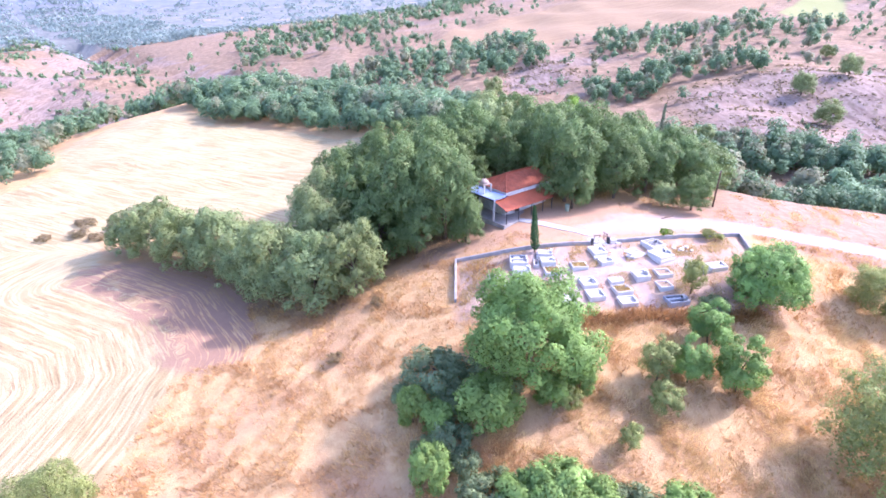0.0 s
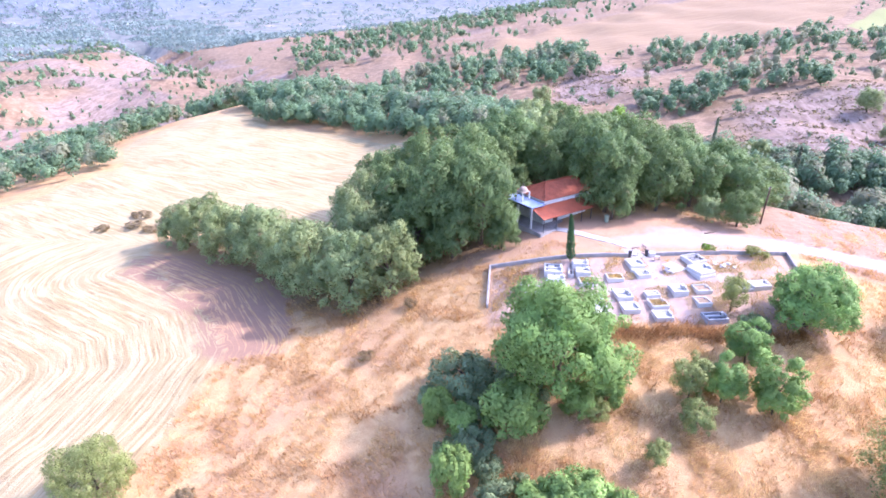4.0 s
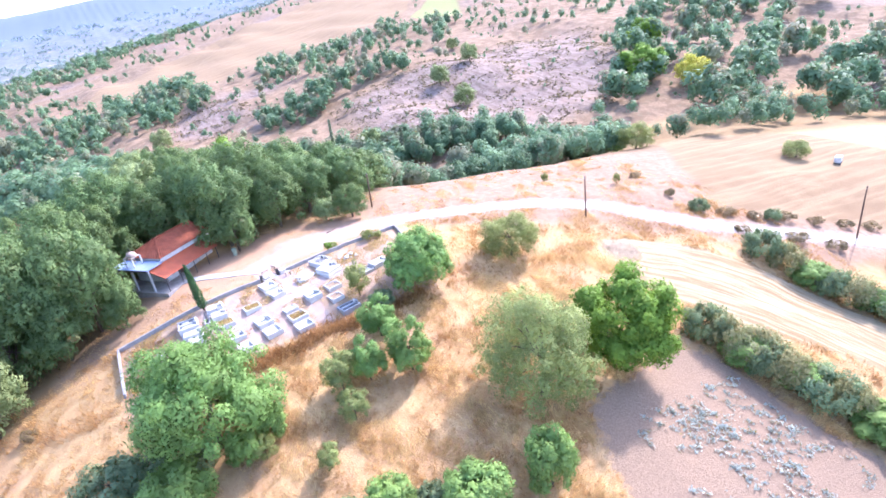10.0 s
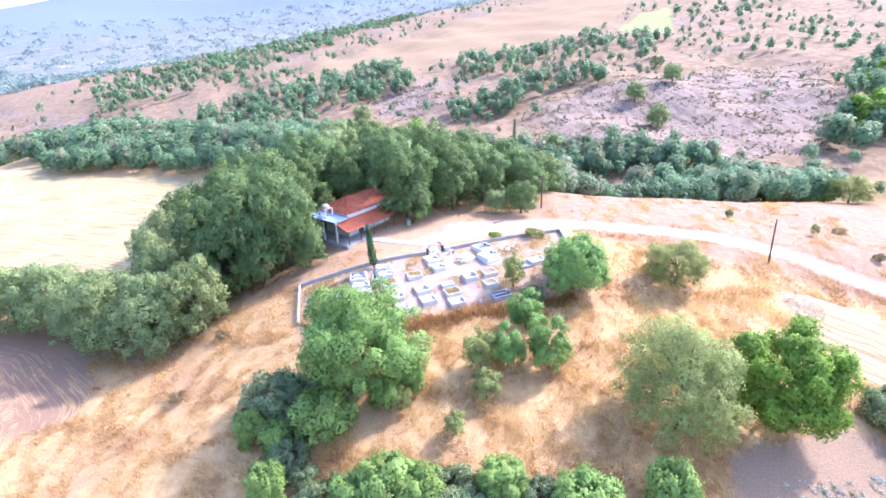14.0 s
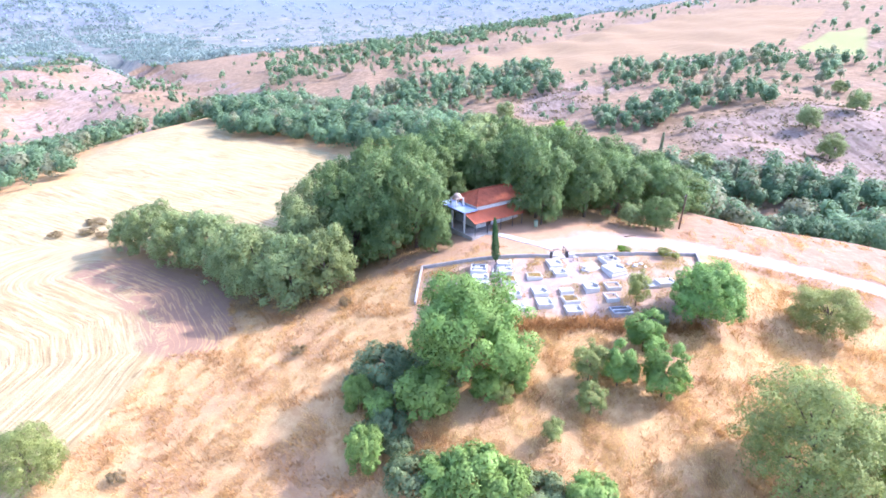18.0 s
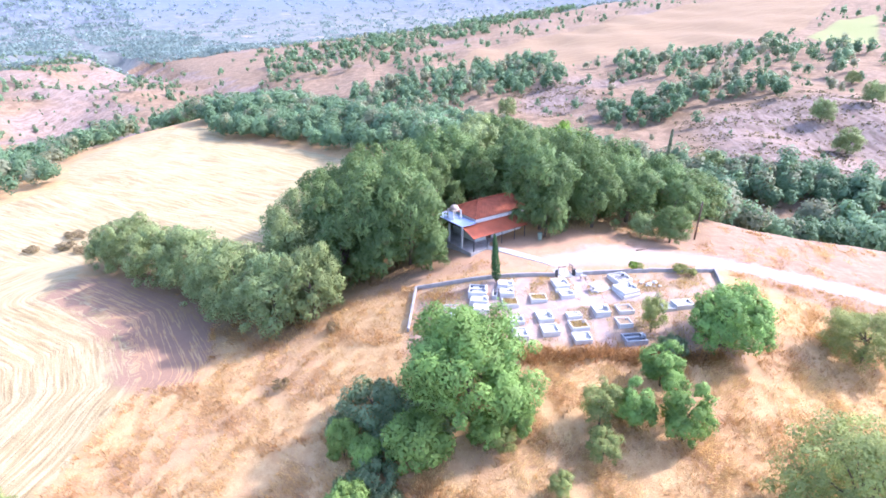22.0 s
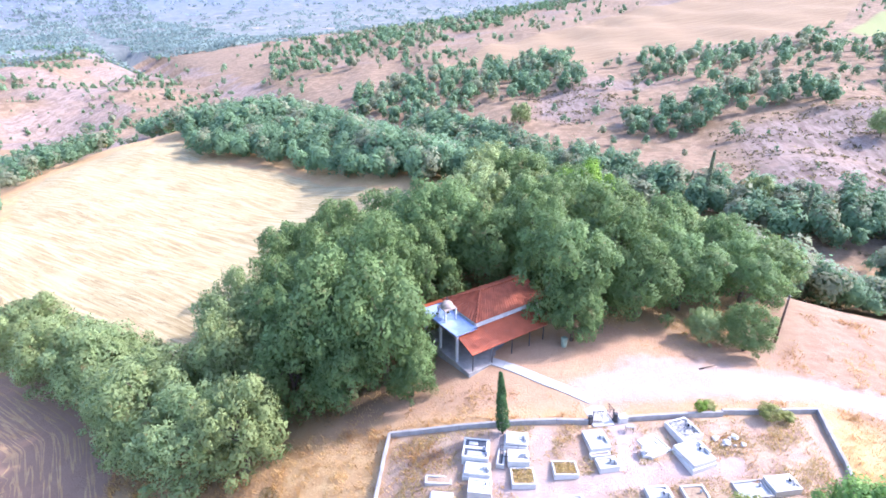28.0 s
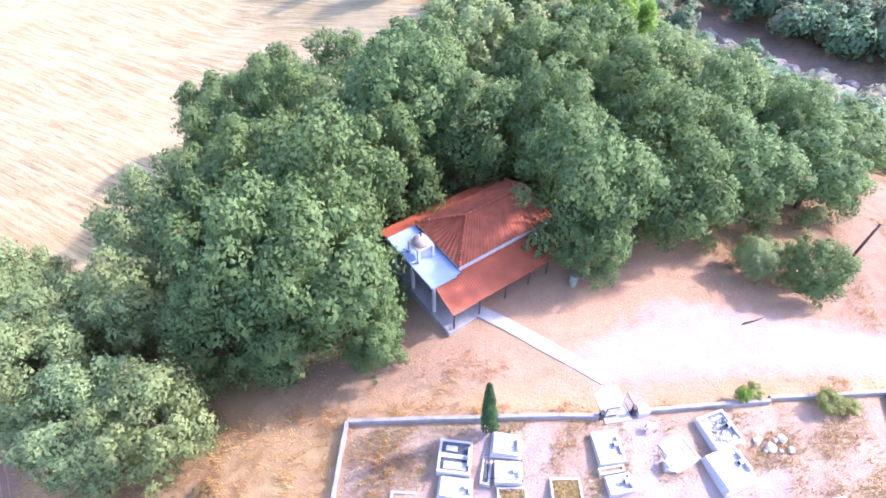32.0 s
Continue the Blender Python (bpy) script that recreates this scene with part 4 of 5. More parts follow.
# ---- the chapel ----
def ribbed(a, b, c, d, rows, bow=0.035, thick=0.05):
    """A tiled roof plane: a, b along the eave, d, c along the ridge; rows of half-round tiles run down it."""
    bm = bmesh.new()
    a, b, c, d = (Vector(v) for v in (a, b, c, d))
    up = (b - a).cross(d - a).normalized()
    steps = 6
    cols = rows * 4
    grid = []
    for i in range(cols + 1):
        k = i / cols
        e, r = a.lerp(b, k), d.lerp(c, k)
        lift = bow * (1 + math.sin(k * rows * 6.2832))
        col = []
        for j in range(steps + 1):
            q = j / steps
            col.append(bm.verts.new(e.lerp(r, q) + up * (lift + 0.012 * ((j % 2) * 2 - 1))))
        grid.append(col)
    for i in range(cols):
        for j in range(steps):
            bm.faces.new((grid[i][j], grid[i + 1][j], grid[i + 1][j + 1], grid[i][j + 1]))
    # underside
    lo = [bm.verts.new(v - up * thick) for v in (a, b, c, d)]
    bm.faces.new(lo[::-1])
    return bm


def build_chapel():
    L, W, EAVE, RIDGE = 8.2, 5.2, 3.2, 1.35
    ob = thing("chapel", "small chapel with a red tiled roof, blue terrace and lean-to porch", "chapel", 7.64, 64.67, 0.25, 40.5)
    part("plinth", box(-2.25, L + 0.3, -2.1, W + 0.3, -1.2, 0.06, 0.02), WALLCAP, ob, "grey concrete floor slab")
    i, t = 0.3, 0.28
    # walls; the porch side's door and window are added, unseen in its shade
    bm = box(i, 2.0, i, i + t, 0, 3.1)
    box(2.9, 4.6, i, i + t, 0, 3.1, bm=bm)
    box(5.3, L - i, i, i + t, 0, 3.1, bm=bm)
    box(2.0, 2.9, i, i + t, 2.05, 3.1, bm=bm)
    box(4.6, 5.3, i, i + t, 0, 1.1, bm=bm)
    box(4.6, 5.3, i, i + t, 1.9, 3.1, bm=bm)
    part("wall", bm, WHITEWASH, ob, "whitewashed porch-side wall")
    part("wall", box(i, L - i, W - i - t, W - i, 0, 3.1), WHITEWASH, ob)
    part("wall", box(i, i + t, i + t, W - i - t, 0, 3.1), WHITEWASH, ob)
    part("wall", box(L - i - t, L - i, i + t, W - i - t, 0, 3.1), WHITEWASH, ob)
    part("door", box(2.0, 2.9, i + 0.08, i + 0.14, 0.06, 2.05, 0.01), DARKWOOD, ob, "dark wooden door, added unseen in the porch's shade")
    win = part("window", box(4.6, 5.3, i + 0.12, i + 0.14, 1.1, 1.9), DARKGLASS, ob, "small dark window, added unseen in the porch's shade")
    part("window_frame", box(4.57, 4.64, i - 0.02, i + 0.1, 1.07, 1.93, bm=box(5.26, 5.33, i - 0.02, i + 0.1, 1.07, 1.93)), DARKWOOD, win)
    # hipped tile roof
    y2, hip = W / 2, 2.5
    e, top = EAVE, EAVE + RIDGE
    A, B, C, D = (0, 0, e), (L, 0, e), (L, W, e), (0, W, e)
    P, Q = (hip, y2, top), (L - 0.4, y2, top)
    roof = part("roof", ribbed(A, B, Q, P, 28, 0.028), TILE, ob, "red clay tile roof slope")
    part("roof", ribbed(C, D, P, Q, 28, 0.028), TILE, ob)
    part("roof", ribbed(D, A, P, P, 12, 0.055), TILE, ob)
    part("roof", ribbed(B, C, Q, Q, 12, 0.055), TILE, ob)
    for p, q in ((P, Q), (A, P), (D, P), (B, Q), (C, Q)):
        u, v = Vector(p), Vector(q)
        n = max(3, int((v - u).length / 0.38))
        caps = bmesh.new()
        for k in range(n):
            s0, s1 = u.lerp(v, k / n), u.lerp(v, (k + 1.08) / n)
            tube([s0 + Vector((0, 0, 0.05)), s1 + Vector((0, 0, 0.09))], [0.10, 0.085], 8, caps)
        part("ridge_tiles", caps, TILE, roof, "row of rounded ridge tiles", smooth=True)
    part("cornice", box(0.12, L - 0.12, 0.12, 0.3, 2.62, 3.14, 0.02), WHITEWASH, ob, "pale band under the eave")
    part("cornice", box(0.06, 0.3, 0.3, W - 0.12, 2.95, 3.14, 0.02), WHITEWASH, ob, "pale band under the eave")
    # blue terrace over the entrance
    part("terrace", box(-2.3, 0.02, -0.25, W + 0.1, 2.72, 2.88, 0.015), BLUE, ob, "pale blue painted flat concrete roof")
    part("gutter", box(-2.38, -2.31, -0.25, W + 0.1, 2.66, 2.84), IRON, ob, "black gutter")
    part("gutter", box(-0.35, 0.06, -0.32, -0.26, 2.86, 2.94), IRON, ob, "black gutter")
    for y in (-0.05, 2.5, 4.9):
        part("column", box(-2.15, -1.92, y - 0.11, y + 0.11, 0.06, 2.72, 0.02), RENDERWALL, ob, "grey rendered square column")
    # porch roofs on both long sides
    bm = bmesh.new()
    rows = 46
    x0, x1 = -1.95, 6.7
    vs = []
    for k in range(rows * 4 + 1):
        x = x0 + (x1 - x0) * k / (rows * 4)
        r = 0.005 * math.sin(k * 1.5708)
        vs.append([bm.verts.new((x, 0.26 + (-2.15 - 0.26) * j / 3, 2.62 - 0.78 * j / 3 + r)) for j in range(4)] +
                  [bm.verts.new((x, 0.26 + (-2.15 - 0.26) * j / 3, 2.57 - 0.78 * j / 3)) for j in (3, 0)])
    for p, q in zip(vs, vs[1:]):
        for j in range(6):
            bm.faces.new((p[j], p[(j + 1) % 6], q[(j + 1) % 6], q[j]))
    bm.faces.new(vs[0][::-1])
    bm.faces.new(vs[-1])
    bmesh.ops.recalc_face_normals(bm, faces=bm.faces)
    part("porch_roof", bm, SHEETRED, ob, "orange-red ribbed sheet roof with pale wear")
    bm = box(-2.2, L, W + 0.02, W + 1.5, -0.03, 0.03)
    for v in bm.verts:
        v.co.z += 2.75 - (v.co.y - W) * 0.3
    part("porch_roof", bm, SHEETRED, ob, "orange-red roof along the rear")
    part("beam", box(-1.9, 6.6, -2.02, -1.92, 1.74, 1.83), DARKWOOD, ob)
    for x in (-1.75, 0.35, 2.6, 4.7, 6.4):
        part("post", tube([(x, -1.97, -0.3), (x, -1.97, 1.76)], [0.05, 0.05], 8), IRON, ob, "thin dark iron post")
    for x in (-1.75, 2.6, 6.4):
        part("post", tube([(x, W + 1.4, -0.4), (x, W + 1.4, 2.32)], [0.05, 0.05], 8), IRON, ob)
    for x in (-1.0, 0.9, 2.9, 4.9):
        part("rafter", box(x - 0.03, x + 0.03, -2.1, -2.0, 1.78, 1.84), DARKWOOD, ob)
    return ob


chapel = build_chapel()


BEIGE = plain("beige_paint", (0.56, 0.44, 0.36), 0.8, dirty=0.5)


def build_belfry():
    """The small four-legged canopy on the terrace."""
    m = Matrix.Translation((7.64, 64.67, 0.25)) @ pose(0, 0, 0, 0, 0, 40.5)
    at = m @ Vector((-1.2, 2.65, 2.885))
    ob = thing("belfry", "small white four-legged canopy with a beige dome on the blue terrace", "belfry", at.x, at.y, at.z, 40.5)
    ob.scale = (1.35, 1.35, 1.35)
    for x in (-0.42, 0.42):
        for y in (-0.42, 0.42):
            part("leg", box(x - 0.06, x + 0.06, y - 0.06, y + 0.06, 0, 0.8, 0.01), WHITEWASH, ob)
    part("frame", box(-0.48, 0.48, -0.48, 0.48, 0.8, 0.87, 0.02), BEIGE, ob, "square beige top slab")
    bm = bmesh.new()
    bmesh.ops.create_uvsphere(bm, u_segments=20, v_segments=12, radius=0.43)
    bmesh.ops.delete(bm, geom=[v for v in bm.verts if v.co.z < -0.05], context="VERTS")
    for v in bm.verts:
        v.co.z = v.co.z * 0.9 + 0.9
    part("dome", bm, BEIGE, ob, "beige painted dome", smooth=True)
    bm = bmesh.new()
    bmesh.ops.create_cone(bm, cap_ends=True, segments=14, radius1=0.17, radius2=0.07, depth=0.26)
    bmesh.ops.translate(bm, verts=bm.verts, vec=(0, 0, 0.55))
    part("bell", bm, BRONZE, ob, "bronze bell", smooth=True)
    part("cross", box(-0.02, 0.02, -0.02, 0.02, 1.22, 1.62, bm=box(-0.02, 0.02, -0.12, 0.12, 1.44, 1.48)), IRON, ob)


build_belfry()

ob = thing("rubbish_bin", "faded green plastic bin under the oak", "bin", 15.65, 66.5)
bm = bmesh.new()
bmesh.ops.create_cone(bm, cap_ends=True, segments=16, radius1=0.24, radius2=0.31, depth=0.85)
bmesh.ops.translate(bm, verts=bm.verts, vec=(0, 0, 0.4))
part("body", bm, GREENPLASTIC, ob)
bm = bmesh.new()
bmesh.ops.create_cone(bm, cap_ends=True, segments=16, radius1=0.33, radius2=0.22, depth=0.12)
bmesh.ops.translate(bm, verts=bm.verts, vec=(0, 0, 0.885))
part("lid", bm, GREENPLASTIC, ob)

# concrete path from porch to gate
def build_path():
    a, b, half = Vector((9.1, 63.7)), Vector((17.2, 59.2)), 0.45
    root = tagged(new("path"), "pale concrete slab path from porch to gate", "path", kind="structure")
    d = (b - a).normalized()
    s = Vector((-d.y, d.x)) * half
    n = 7
    for k in range(n):
        p, q = a.lerp(b, k / n), a.lerp(b, (k + 0.985) / n)
        bm = bmesh.new()
        top = [bm.verts.new((*v, float(ground_z(*v)) + 0.07)) for v in (p - s, q - s, q + s, p + s)]
        low = [bm.verts.new(v.co - Vector((0, 0, 0.4))) for v in top]
        bm.faces.new(top)
        for i in range(4):
            bm.faces.new((top[i], low[i], low[(i + 1) % 4], top[(i + 1) % 4]))
        bmesh.ops.recalc_face_normals(bm, faces=bm.faces)
        part("slab", bm, CONCRETE, root)
    return root


build_path()

# ---- the graveyard ----
def build_wall():
    root = tagged(new("graveyard_wall"), "low pale concrete wall round the graveyard", "wall", kind="structure")
    runs = [((1.5, 49.0), (1.5, 55.75)), ((1.5, 55.75), (9.4, 55.95)), ((9.4, 55.95), (16.55, 56.6)), ((18.75, 57.1), (26.9, 58.55)), ((26.9, 58.75), (34.6, 60.1)),
            ((34.6, 60.1), (34.1, 55.0)), ((34.1, 55.0), (33.4, 50.0))]
    for (ax, ay), (bx, by) in runs:
        n = max(1, round(math.hypot(bx - ax, by - ay) / 2.6))
        d = Vector((bx - ax, by - ay)).normalized()
        s = Vector((-d.y, d.x)) * 0.11
        for k in range(n):
            p, q = Vector((ax, ay)).lerp(Vector((bx, by)), k / n), Vector((ax, ay)).lerp(Vector((bx, by)), (k + 0.996) / n)
            bm = bmesh.new()
            rows = []
            for v, w in ((p, -1), (q, -1), (q, 1), (p, 1)):
                g = v + s * w
                z = float(ground_z(*v))
                rows.append((bm.verts.new((*g, z - 0.6)), bm.verts.new((*g, z + 0.44))))
            bm.faces.new([r[1] for r in rows])
            for i in range(4):
                a, b = rows[i], rows[(i + 1) % 4]
                bm.faces.new((a[0], b[0], b[1], a[1]))
            bmesh.ops.recalc_face_normals(bm, faces=bm.faces)
            bmesh.ops.bevel(bm, geom=[e for e in bm.edges if all(v.co.z > z0 for v, z0 in zip(e.verts, (rows[0][0].co.z + 0.5,) * 2))], offset=0.02, segments=1, affect="EDGES")
            part("wall_section", bm, WALLCAP, root)
    return root


build_wall()


def build_gate():
    ob = thing("graveyard_gate", "dark iron double gate between dark posts", "gate", 17.65, 56.85, None, 14)
    for x in (-1.0, 1.0):
        p = part("gate_post", box(x - 0.12, x + 0.12, -0.12, 0.12, -0.4, 0.75, 0.02), IRON, ob, "dark square gate post")
        part("cap", box(x - 0.15, x + 0.15, -0.15, 0.15, 0.75, 0.8, 0.02), IRON, p)
    # one leaf shut, one leaf swung outwards
    for sx, m in ((-1, pose(-0.82, 0, 0.1, 0, 0, 0)), (1, pose(0.82, 0, 0.1, 0, 0, 98))):
        lf = part("gate_leaf", box(0, 0.05, -0.02, 0.02, 0, 1.1), IRON, ob, "dark iron gate leaf", m)
        part("rail", box(0, 0.8, -0.02, 0.02, 0.05, 0.09), IRON, lf)
        part("rail", box(0, 0.8, -0.02, 0.02, 1.0, 1.04), IRON, lf)
        for k in range(7):
            x = 0.1 + k * 0.115
            part("bar", box(x - 0.008, x + 0.008, -0.008, 0.008, 0.05, 1.06), IRON, lf)
    part("block", box(1.2, 1.9, -0.3, 0.25, -0.3, 0.5, 0.02), MARBLE, ob, "white marble block beside the gate")
    bm = bmesh.new()
    part("threshold", box(-0.84, 0.84, -0.4, 2.3, -0.3, 0.08, 0.01, bm), CONCRETE, ob, "pale concrete step")


build_gate()

GRAVES = [  # place, east-west width, north-south length, height, kind, turn
    (8.3, 53.7, 1.9, 1.92, 0.45, "glazed", -2), (8.5, 52.1, 1.81, 1.11, 0.4, "slab", -2), (8.7, 50.7, 1.6, 1.21, 0.4, "slab", -2), (6.2, 50.3, 1.49, 0.62, 0.18, "slab", 0),
    (5.8, 51.5, 1.88, 0.76, 0.1, "old", 2), (11.2, 54.5, 1.56, 1.23, 0.36, "slab", -3), (11.3, 53.0, 1.5, 1.21, 0.4, "railed", 2), (11.6, 51.6, 1.63, 1.51, 0.3, "grass", 6),
    (10.1, 53.1, 0.58, 1.61, 0.2, "worn", -5), (14.5, 52.4, 1.68, 1.3, 0.28, "grass", 6), (16.9, 54.8, 1.51, 1.87, 0.42, "slab", 13), (17.0, 53.6, 1.47, 0.39, 0.3, "earth", 14),
    (17.4, 52.9, 1.43, 1.01, 0.35, "gravel", 15), (21.0, 55.1, 1.66, 1.63, 0.15, "slab", 31), (23.4, 56.4, 1.83, 2.02, 0.5, "flowers", 24), (23.6, 54.3, 1.93, 2.08, 0.5, "slab", 26),
    (12.2, 48.9, 1.39, 1.16, 0.35, "gravel", 7), (12.5, 47.2, 1.47, 1.57, 0.32, "gravel", 4), (14.9, 49.7, 1.55, 1.77, 0.38, "twin", 11), (15.3, 47.8, 1.65, 1.59, 0.32, "gravel", 10),
    (17.8, 50.0, 1.44, 0.93, 0.35, "twin", 14), (18.1, 48.6, 1.72, 1.5, 0.4, "grass", 14), (18.2, 46.9, 1.68, 1.46, 0.34, "gravel", 10), (20.5, 50.8, 1.51, 1.62, 0.4, "twin", 11),
    (22.9, 51.2, 1.58, 1.44, 0.28, "earth", 10), (22.5, 49.4, 1.39, 1.38, 0.25, "earth", 11), (23.1, 47.3, 2.07, 1.45, 0.4, "dark", 12), (26.8, 52.1, 2.2, 1.46, 0.25, "soil", 13),
    (28.9, 52.6, 1.94, 1.36, 0.35, "slab", 14)]
LABELS = {"worn": "narrow dark weathered grave frame", "glazed": "white marble double grave with dark glazed panels", "slab": "white marble grave with a flat slab", "old": "old sunken stone grave in dry grass",
          "railed": "white marble grave inside a thin iron rail", "grass": "white kerbed grave filled with dry grass", "earth": "white kerbed grave filled with brown earth",
          "gravel": "white marble grave filled with pale gravel", "flowers": "raised white grave covered with grey flowers", "twin": "pair of white marble kerbed graves",
          "dark": "blue-grey stone grave with dark panels", "soil": "wide kerbed grave with grey soil"}


def build_grave(i, x, y, w, l, h, kind, turn):
    rnd = random.Random(i * 7 + 1)
    z = float(ground_z(x, y))
    ob = thing("grave", LABELS[kind], "grave", x, y, z, turn, "graves")
    stone = GREYMARBLE if kind == "dark" else (CONCRETE if kind in ("old", "soil", "worn") else MARBLE)
    k = 0.11 if kind in ("grass", "soil", "earth") else 0.14
    hw, hl = w / 2, l / 2
    base = -0.55
    for name, b in (("kerb", (-hw, hw, hl - k, hl)), ("kerb", (-hw, hw, -hl, -hl + k)), ("kerb", (-hw, -hw + k, -hl + k, hl - k)), ("kerb", (hw - k, hw, -hl + k, hl - k))):
        part(name, box(*b, base, h, 0.02), stone, ob)
    # a plinth step on the downhill side
    if kind in ("slab", "flowers", "dark") and i % 2:
        part("plinth", box(-hw - 0.12, hw + 0.06, -hl - 0.1, hl + 0.04, base, h * 0.3, 0.02), stone, ob)
    ix, iy = hw - k + 0.005, hl - k + 0.005
    fill = {"slab": MARBLE, "grass": EARTH, "earth": EARTH, "gravel": GRAVEL, "old": EARTH, "soil": GREYMARBLE, "railed": MARBLE, "flowers": GRAVEL, "dark": DARKSTONE, "glazed": DARKSTONE, "twin": GRAVEL, "worn": DARKSTONE}[kind]
    top = {"slab": h - 0.06, "railed": h + 0.02, "glazed": h - 0.08, "dark": h - 0.1}.get(kind, h - 0.12)
    if kind == "slab":
        part("infill", box(-ix, ix, -iy, iy, base, h - 0.06), GRAVEL if i % 3 else MARBLE, ob)
        part("slab", box(-hw + 0.2, hw - 0.32, -hl + 0.22, hl - 0.22, h - 0.1, h - 0.005, 0.012), fill, ob, "white marble slab")
        if l > 1.2:
            part("plaque", box(hw - 0.62, hw - 0.4, -0.2, 0.2, h - 0.05, h + 0.05, 0.01), GREYMARBLE, ob, "grey name plaque")
    else:
        part("infill", box(-ix, ix, -iy, iy, base, top), fill, ob)
    if kind in ("glazed", "twin", "dark"):
        part("divider", box(-ix, ix, -0.12, 0.12, h - 0.3, h + 0.003, 0.01), stone, ob)
    if kind == "glazed":
        part("plaque", box(-0.55, 0.1, 0.3, 0.6, h - 0.09, h - 0.03, 0.01), MARBLE, ob, "white name plaque")
        part("plaque", box(-0.6, 0.7, -0.75, -0.3, h - 0.09, h - 0.04, 0.01), GREYMARBLE, ob)
    if kind == "railed":
        for yy in (-hl + 0.05, hl - 0.05):
            part("rail", tube([(-hw - 0.5, yy, h + 0.35), (hw, yy, h + 0.35)], [0.02, 0.02], 6), IRON, ob)
            for xx in (-hw - 0.5, 0, hw):
                part("rail_post", tube([(xx, yy, -0.2), (xx, yy, h + 0.37)], [0.02, 0.02], 6), IRON, ob)
        part("rail", tube([(-hw - 0.5, -hl + 0.05, h + 0.35), (-hw - 0.5, hl - 0.05, h + 0.35)], [0.02, 0.02], 6), IRON, ob)
    # headstone, lamp box and vase at the east end
    if kind not in ("old", "soil", "worn", "grass", "earth") and h > 0.2 and rnd.random() < 0.8:
        hh = rnd.uniform(0.08, 0.28)
        part("headstone", box(hw - 0.24, hw - 0.06, -hl * 0.55, hl * 0.55, h - 0.05, h + hh, 0.03), stone, ob)
        if rnd.random() < 0.6:
            lamp = part("lamp_box", box(hw - 0.5, hw - 0.28, -0.12, 0.12, h - 0.1, h + 0.3, 0.01), MARBLE, ob, "small marble oil-lamp box")
            part("lamp_door", box(hw - 0.515, hw - 0.503, -0.08, 0.08, h, h + 0.24), DARKGLASS, lamp)
    if rnd.random() < 0.45 and kind not in ("old", "worn") and h > 0.2:
        yy = rnd.uniform(-0.5, 0.5) * l * 0.6
        part("vase", tube([(hw - 0.4, yy, top - 0.02), (hw - 0.4, yy, top + 0.12), (hw - 0.4, yy, top + 0.26)], [0.05, 0.08, 0.06], 8), GREYMARBLE, ob, smooth=True)
    if kind in ("flowers", "grass"):
        rng = np.random.RandomState(i)
        n = 260 if kind == "flowers" else 420
        p = np.stack([rng.uniform(-ix, ix, n), rng.uniform(-iy, iy, n), top + rng.uniform(0.02, 0.14, n)], 1)
        me = bpy.data.meshes.new("growth")
        leaf_cards(me, p, unit(rng.normal(size=(n, 3)) + np.array([0, 0, 0.8])), 0.2, 0.07, rng)
        attach("growth", me, WITHERED if kind == "flowers" else GREENSTRAW, ob, "withered grey flowers" if kind == "flowers" else "dry yellow grass")
    return ob


GREENSTRAW = foliage("yellow_grass_blades", (0.33, 0.27, 0.10), (0.48, 0.40, 0.18), dryness=0.1, clump=1.5)
WITHERED = foliage("withered_flowers", (0.18, 0.20, 0.24), (0.5, 0.5, 0.55), dryness=0.1)
for i, g in enumerate(GRAVES):
    build_grave(i, *g)

# urn on its stand, stools and rubble inside the gate
ob = thing("stone_urn", "white round marble urn on a block", "urn", 20.3, 54.2)
part("block", box(-0.3, 0.3, -0.3, 0.3, -0.3, 0.25, 0.02), MARBLE, ob)
part("bowl", tube([(0, 0, 0.25), (0, 0, 0.4), (0, 0, 0.62), (0, 0, 0.66)], [0.14, 0.16, 0.36, 0.33], 18), MARBLE, ob, smooth=True)
ob = thing("stand", "small dark iron stand beside the gate", "stand", 19.5, 56.2)
part("top", box(-0.3, 0.3, -0.2, 0.2, 0.5, 0.55, 0.01), GREYMARBLE, ob)
for x, y in ((-0.25, -0.15), (0.25, -0.15), (-0.25, 0.15), (0.25, 0.15)):
    part("leg", tube([(x, y, -0.1), (x, y, 0.5)], [0.02, 0.02], 6), IRON, ob)


def boulder(name, x, y, s, seed, mat, label, category="rock", sink=0.25, flat=0.7):
    bm = bmesh.new()
    bmesh.ops.create_icosphere(bm, subdivisions=3, radius=s)
    for v in bm.verts:
        d = noise.noise(v.co * (1.3 / s) + Vector((seed, 0, 0))) * 0.35 + noise.noise(v.co * (4 / s) + Vector((0, seed, 0))) * 0.12
        v.co *= 1 + d
        v.co.z *= flat
    me = bpy.data.meshes.new(name)
    bm.to_mesh(me)
    bm.free()
    me.materials.append(mat)
    o = new(name, me)
    o.matrix_world = pose(x, y, float(ground_z(x, y)) + s * (flat - sink), 0, 0, seed * 40)
    return tagged(o, label, category, "rubble" if s < 0.5 else "stream rocks")


for i, (x, y, s) in enumerate(((25.6, 56.1, 0.22), (26.3, 55.8, 0.3), (27.1, 56.4, 0.26), (27.5, 55.8, 0.2), (26.7, 56.3, 0.14), (26.0, 55.6, 0.13), (26.9, 55.7, 0.12), (25.9, 56.3, 0.1))):
    boulder("rubble", x, y, s, i + 2, MARBLE, "broken white marble fragment in dry grass")

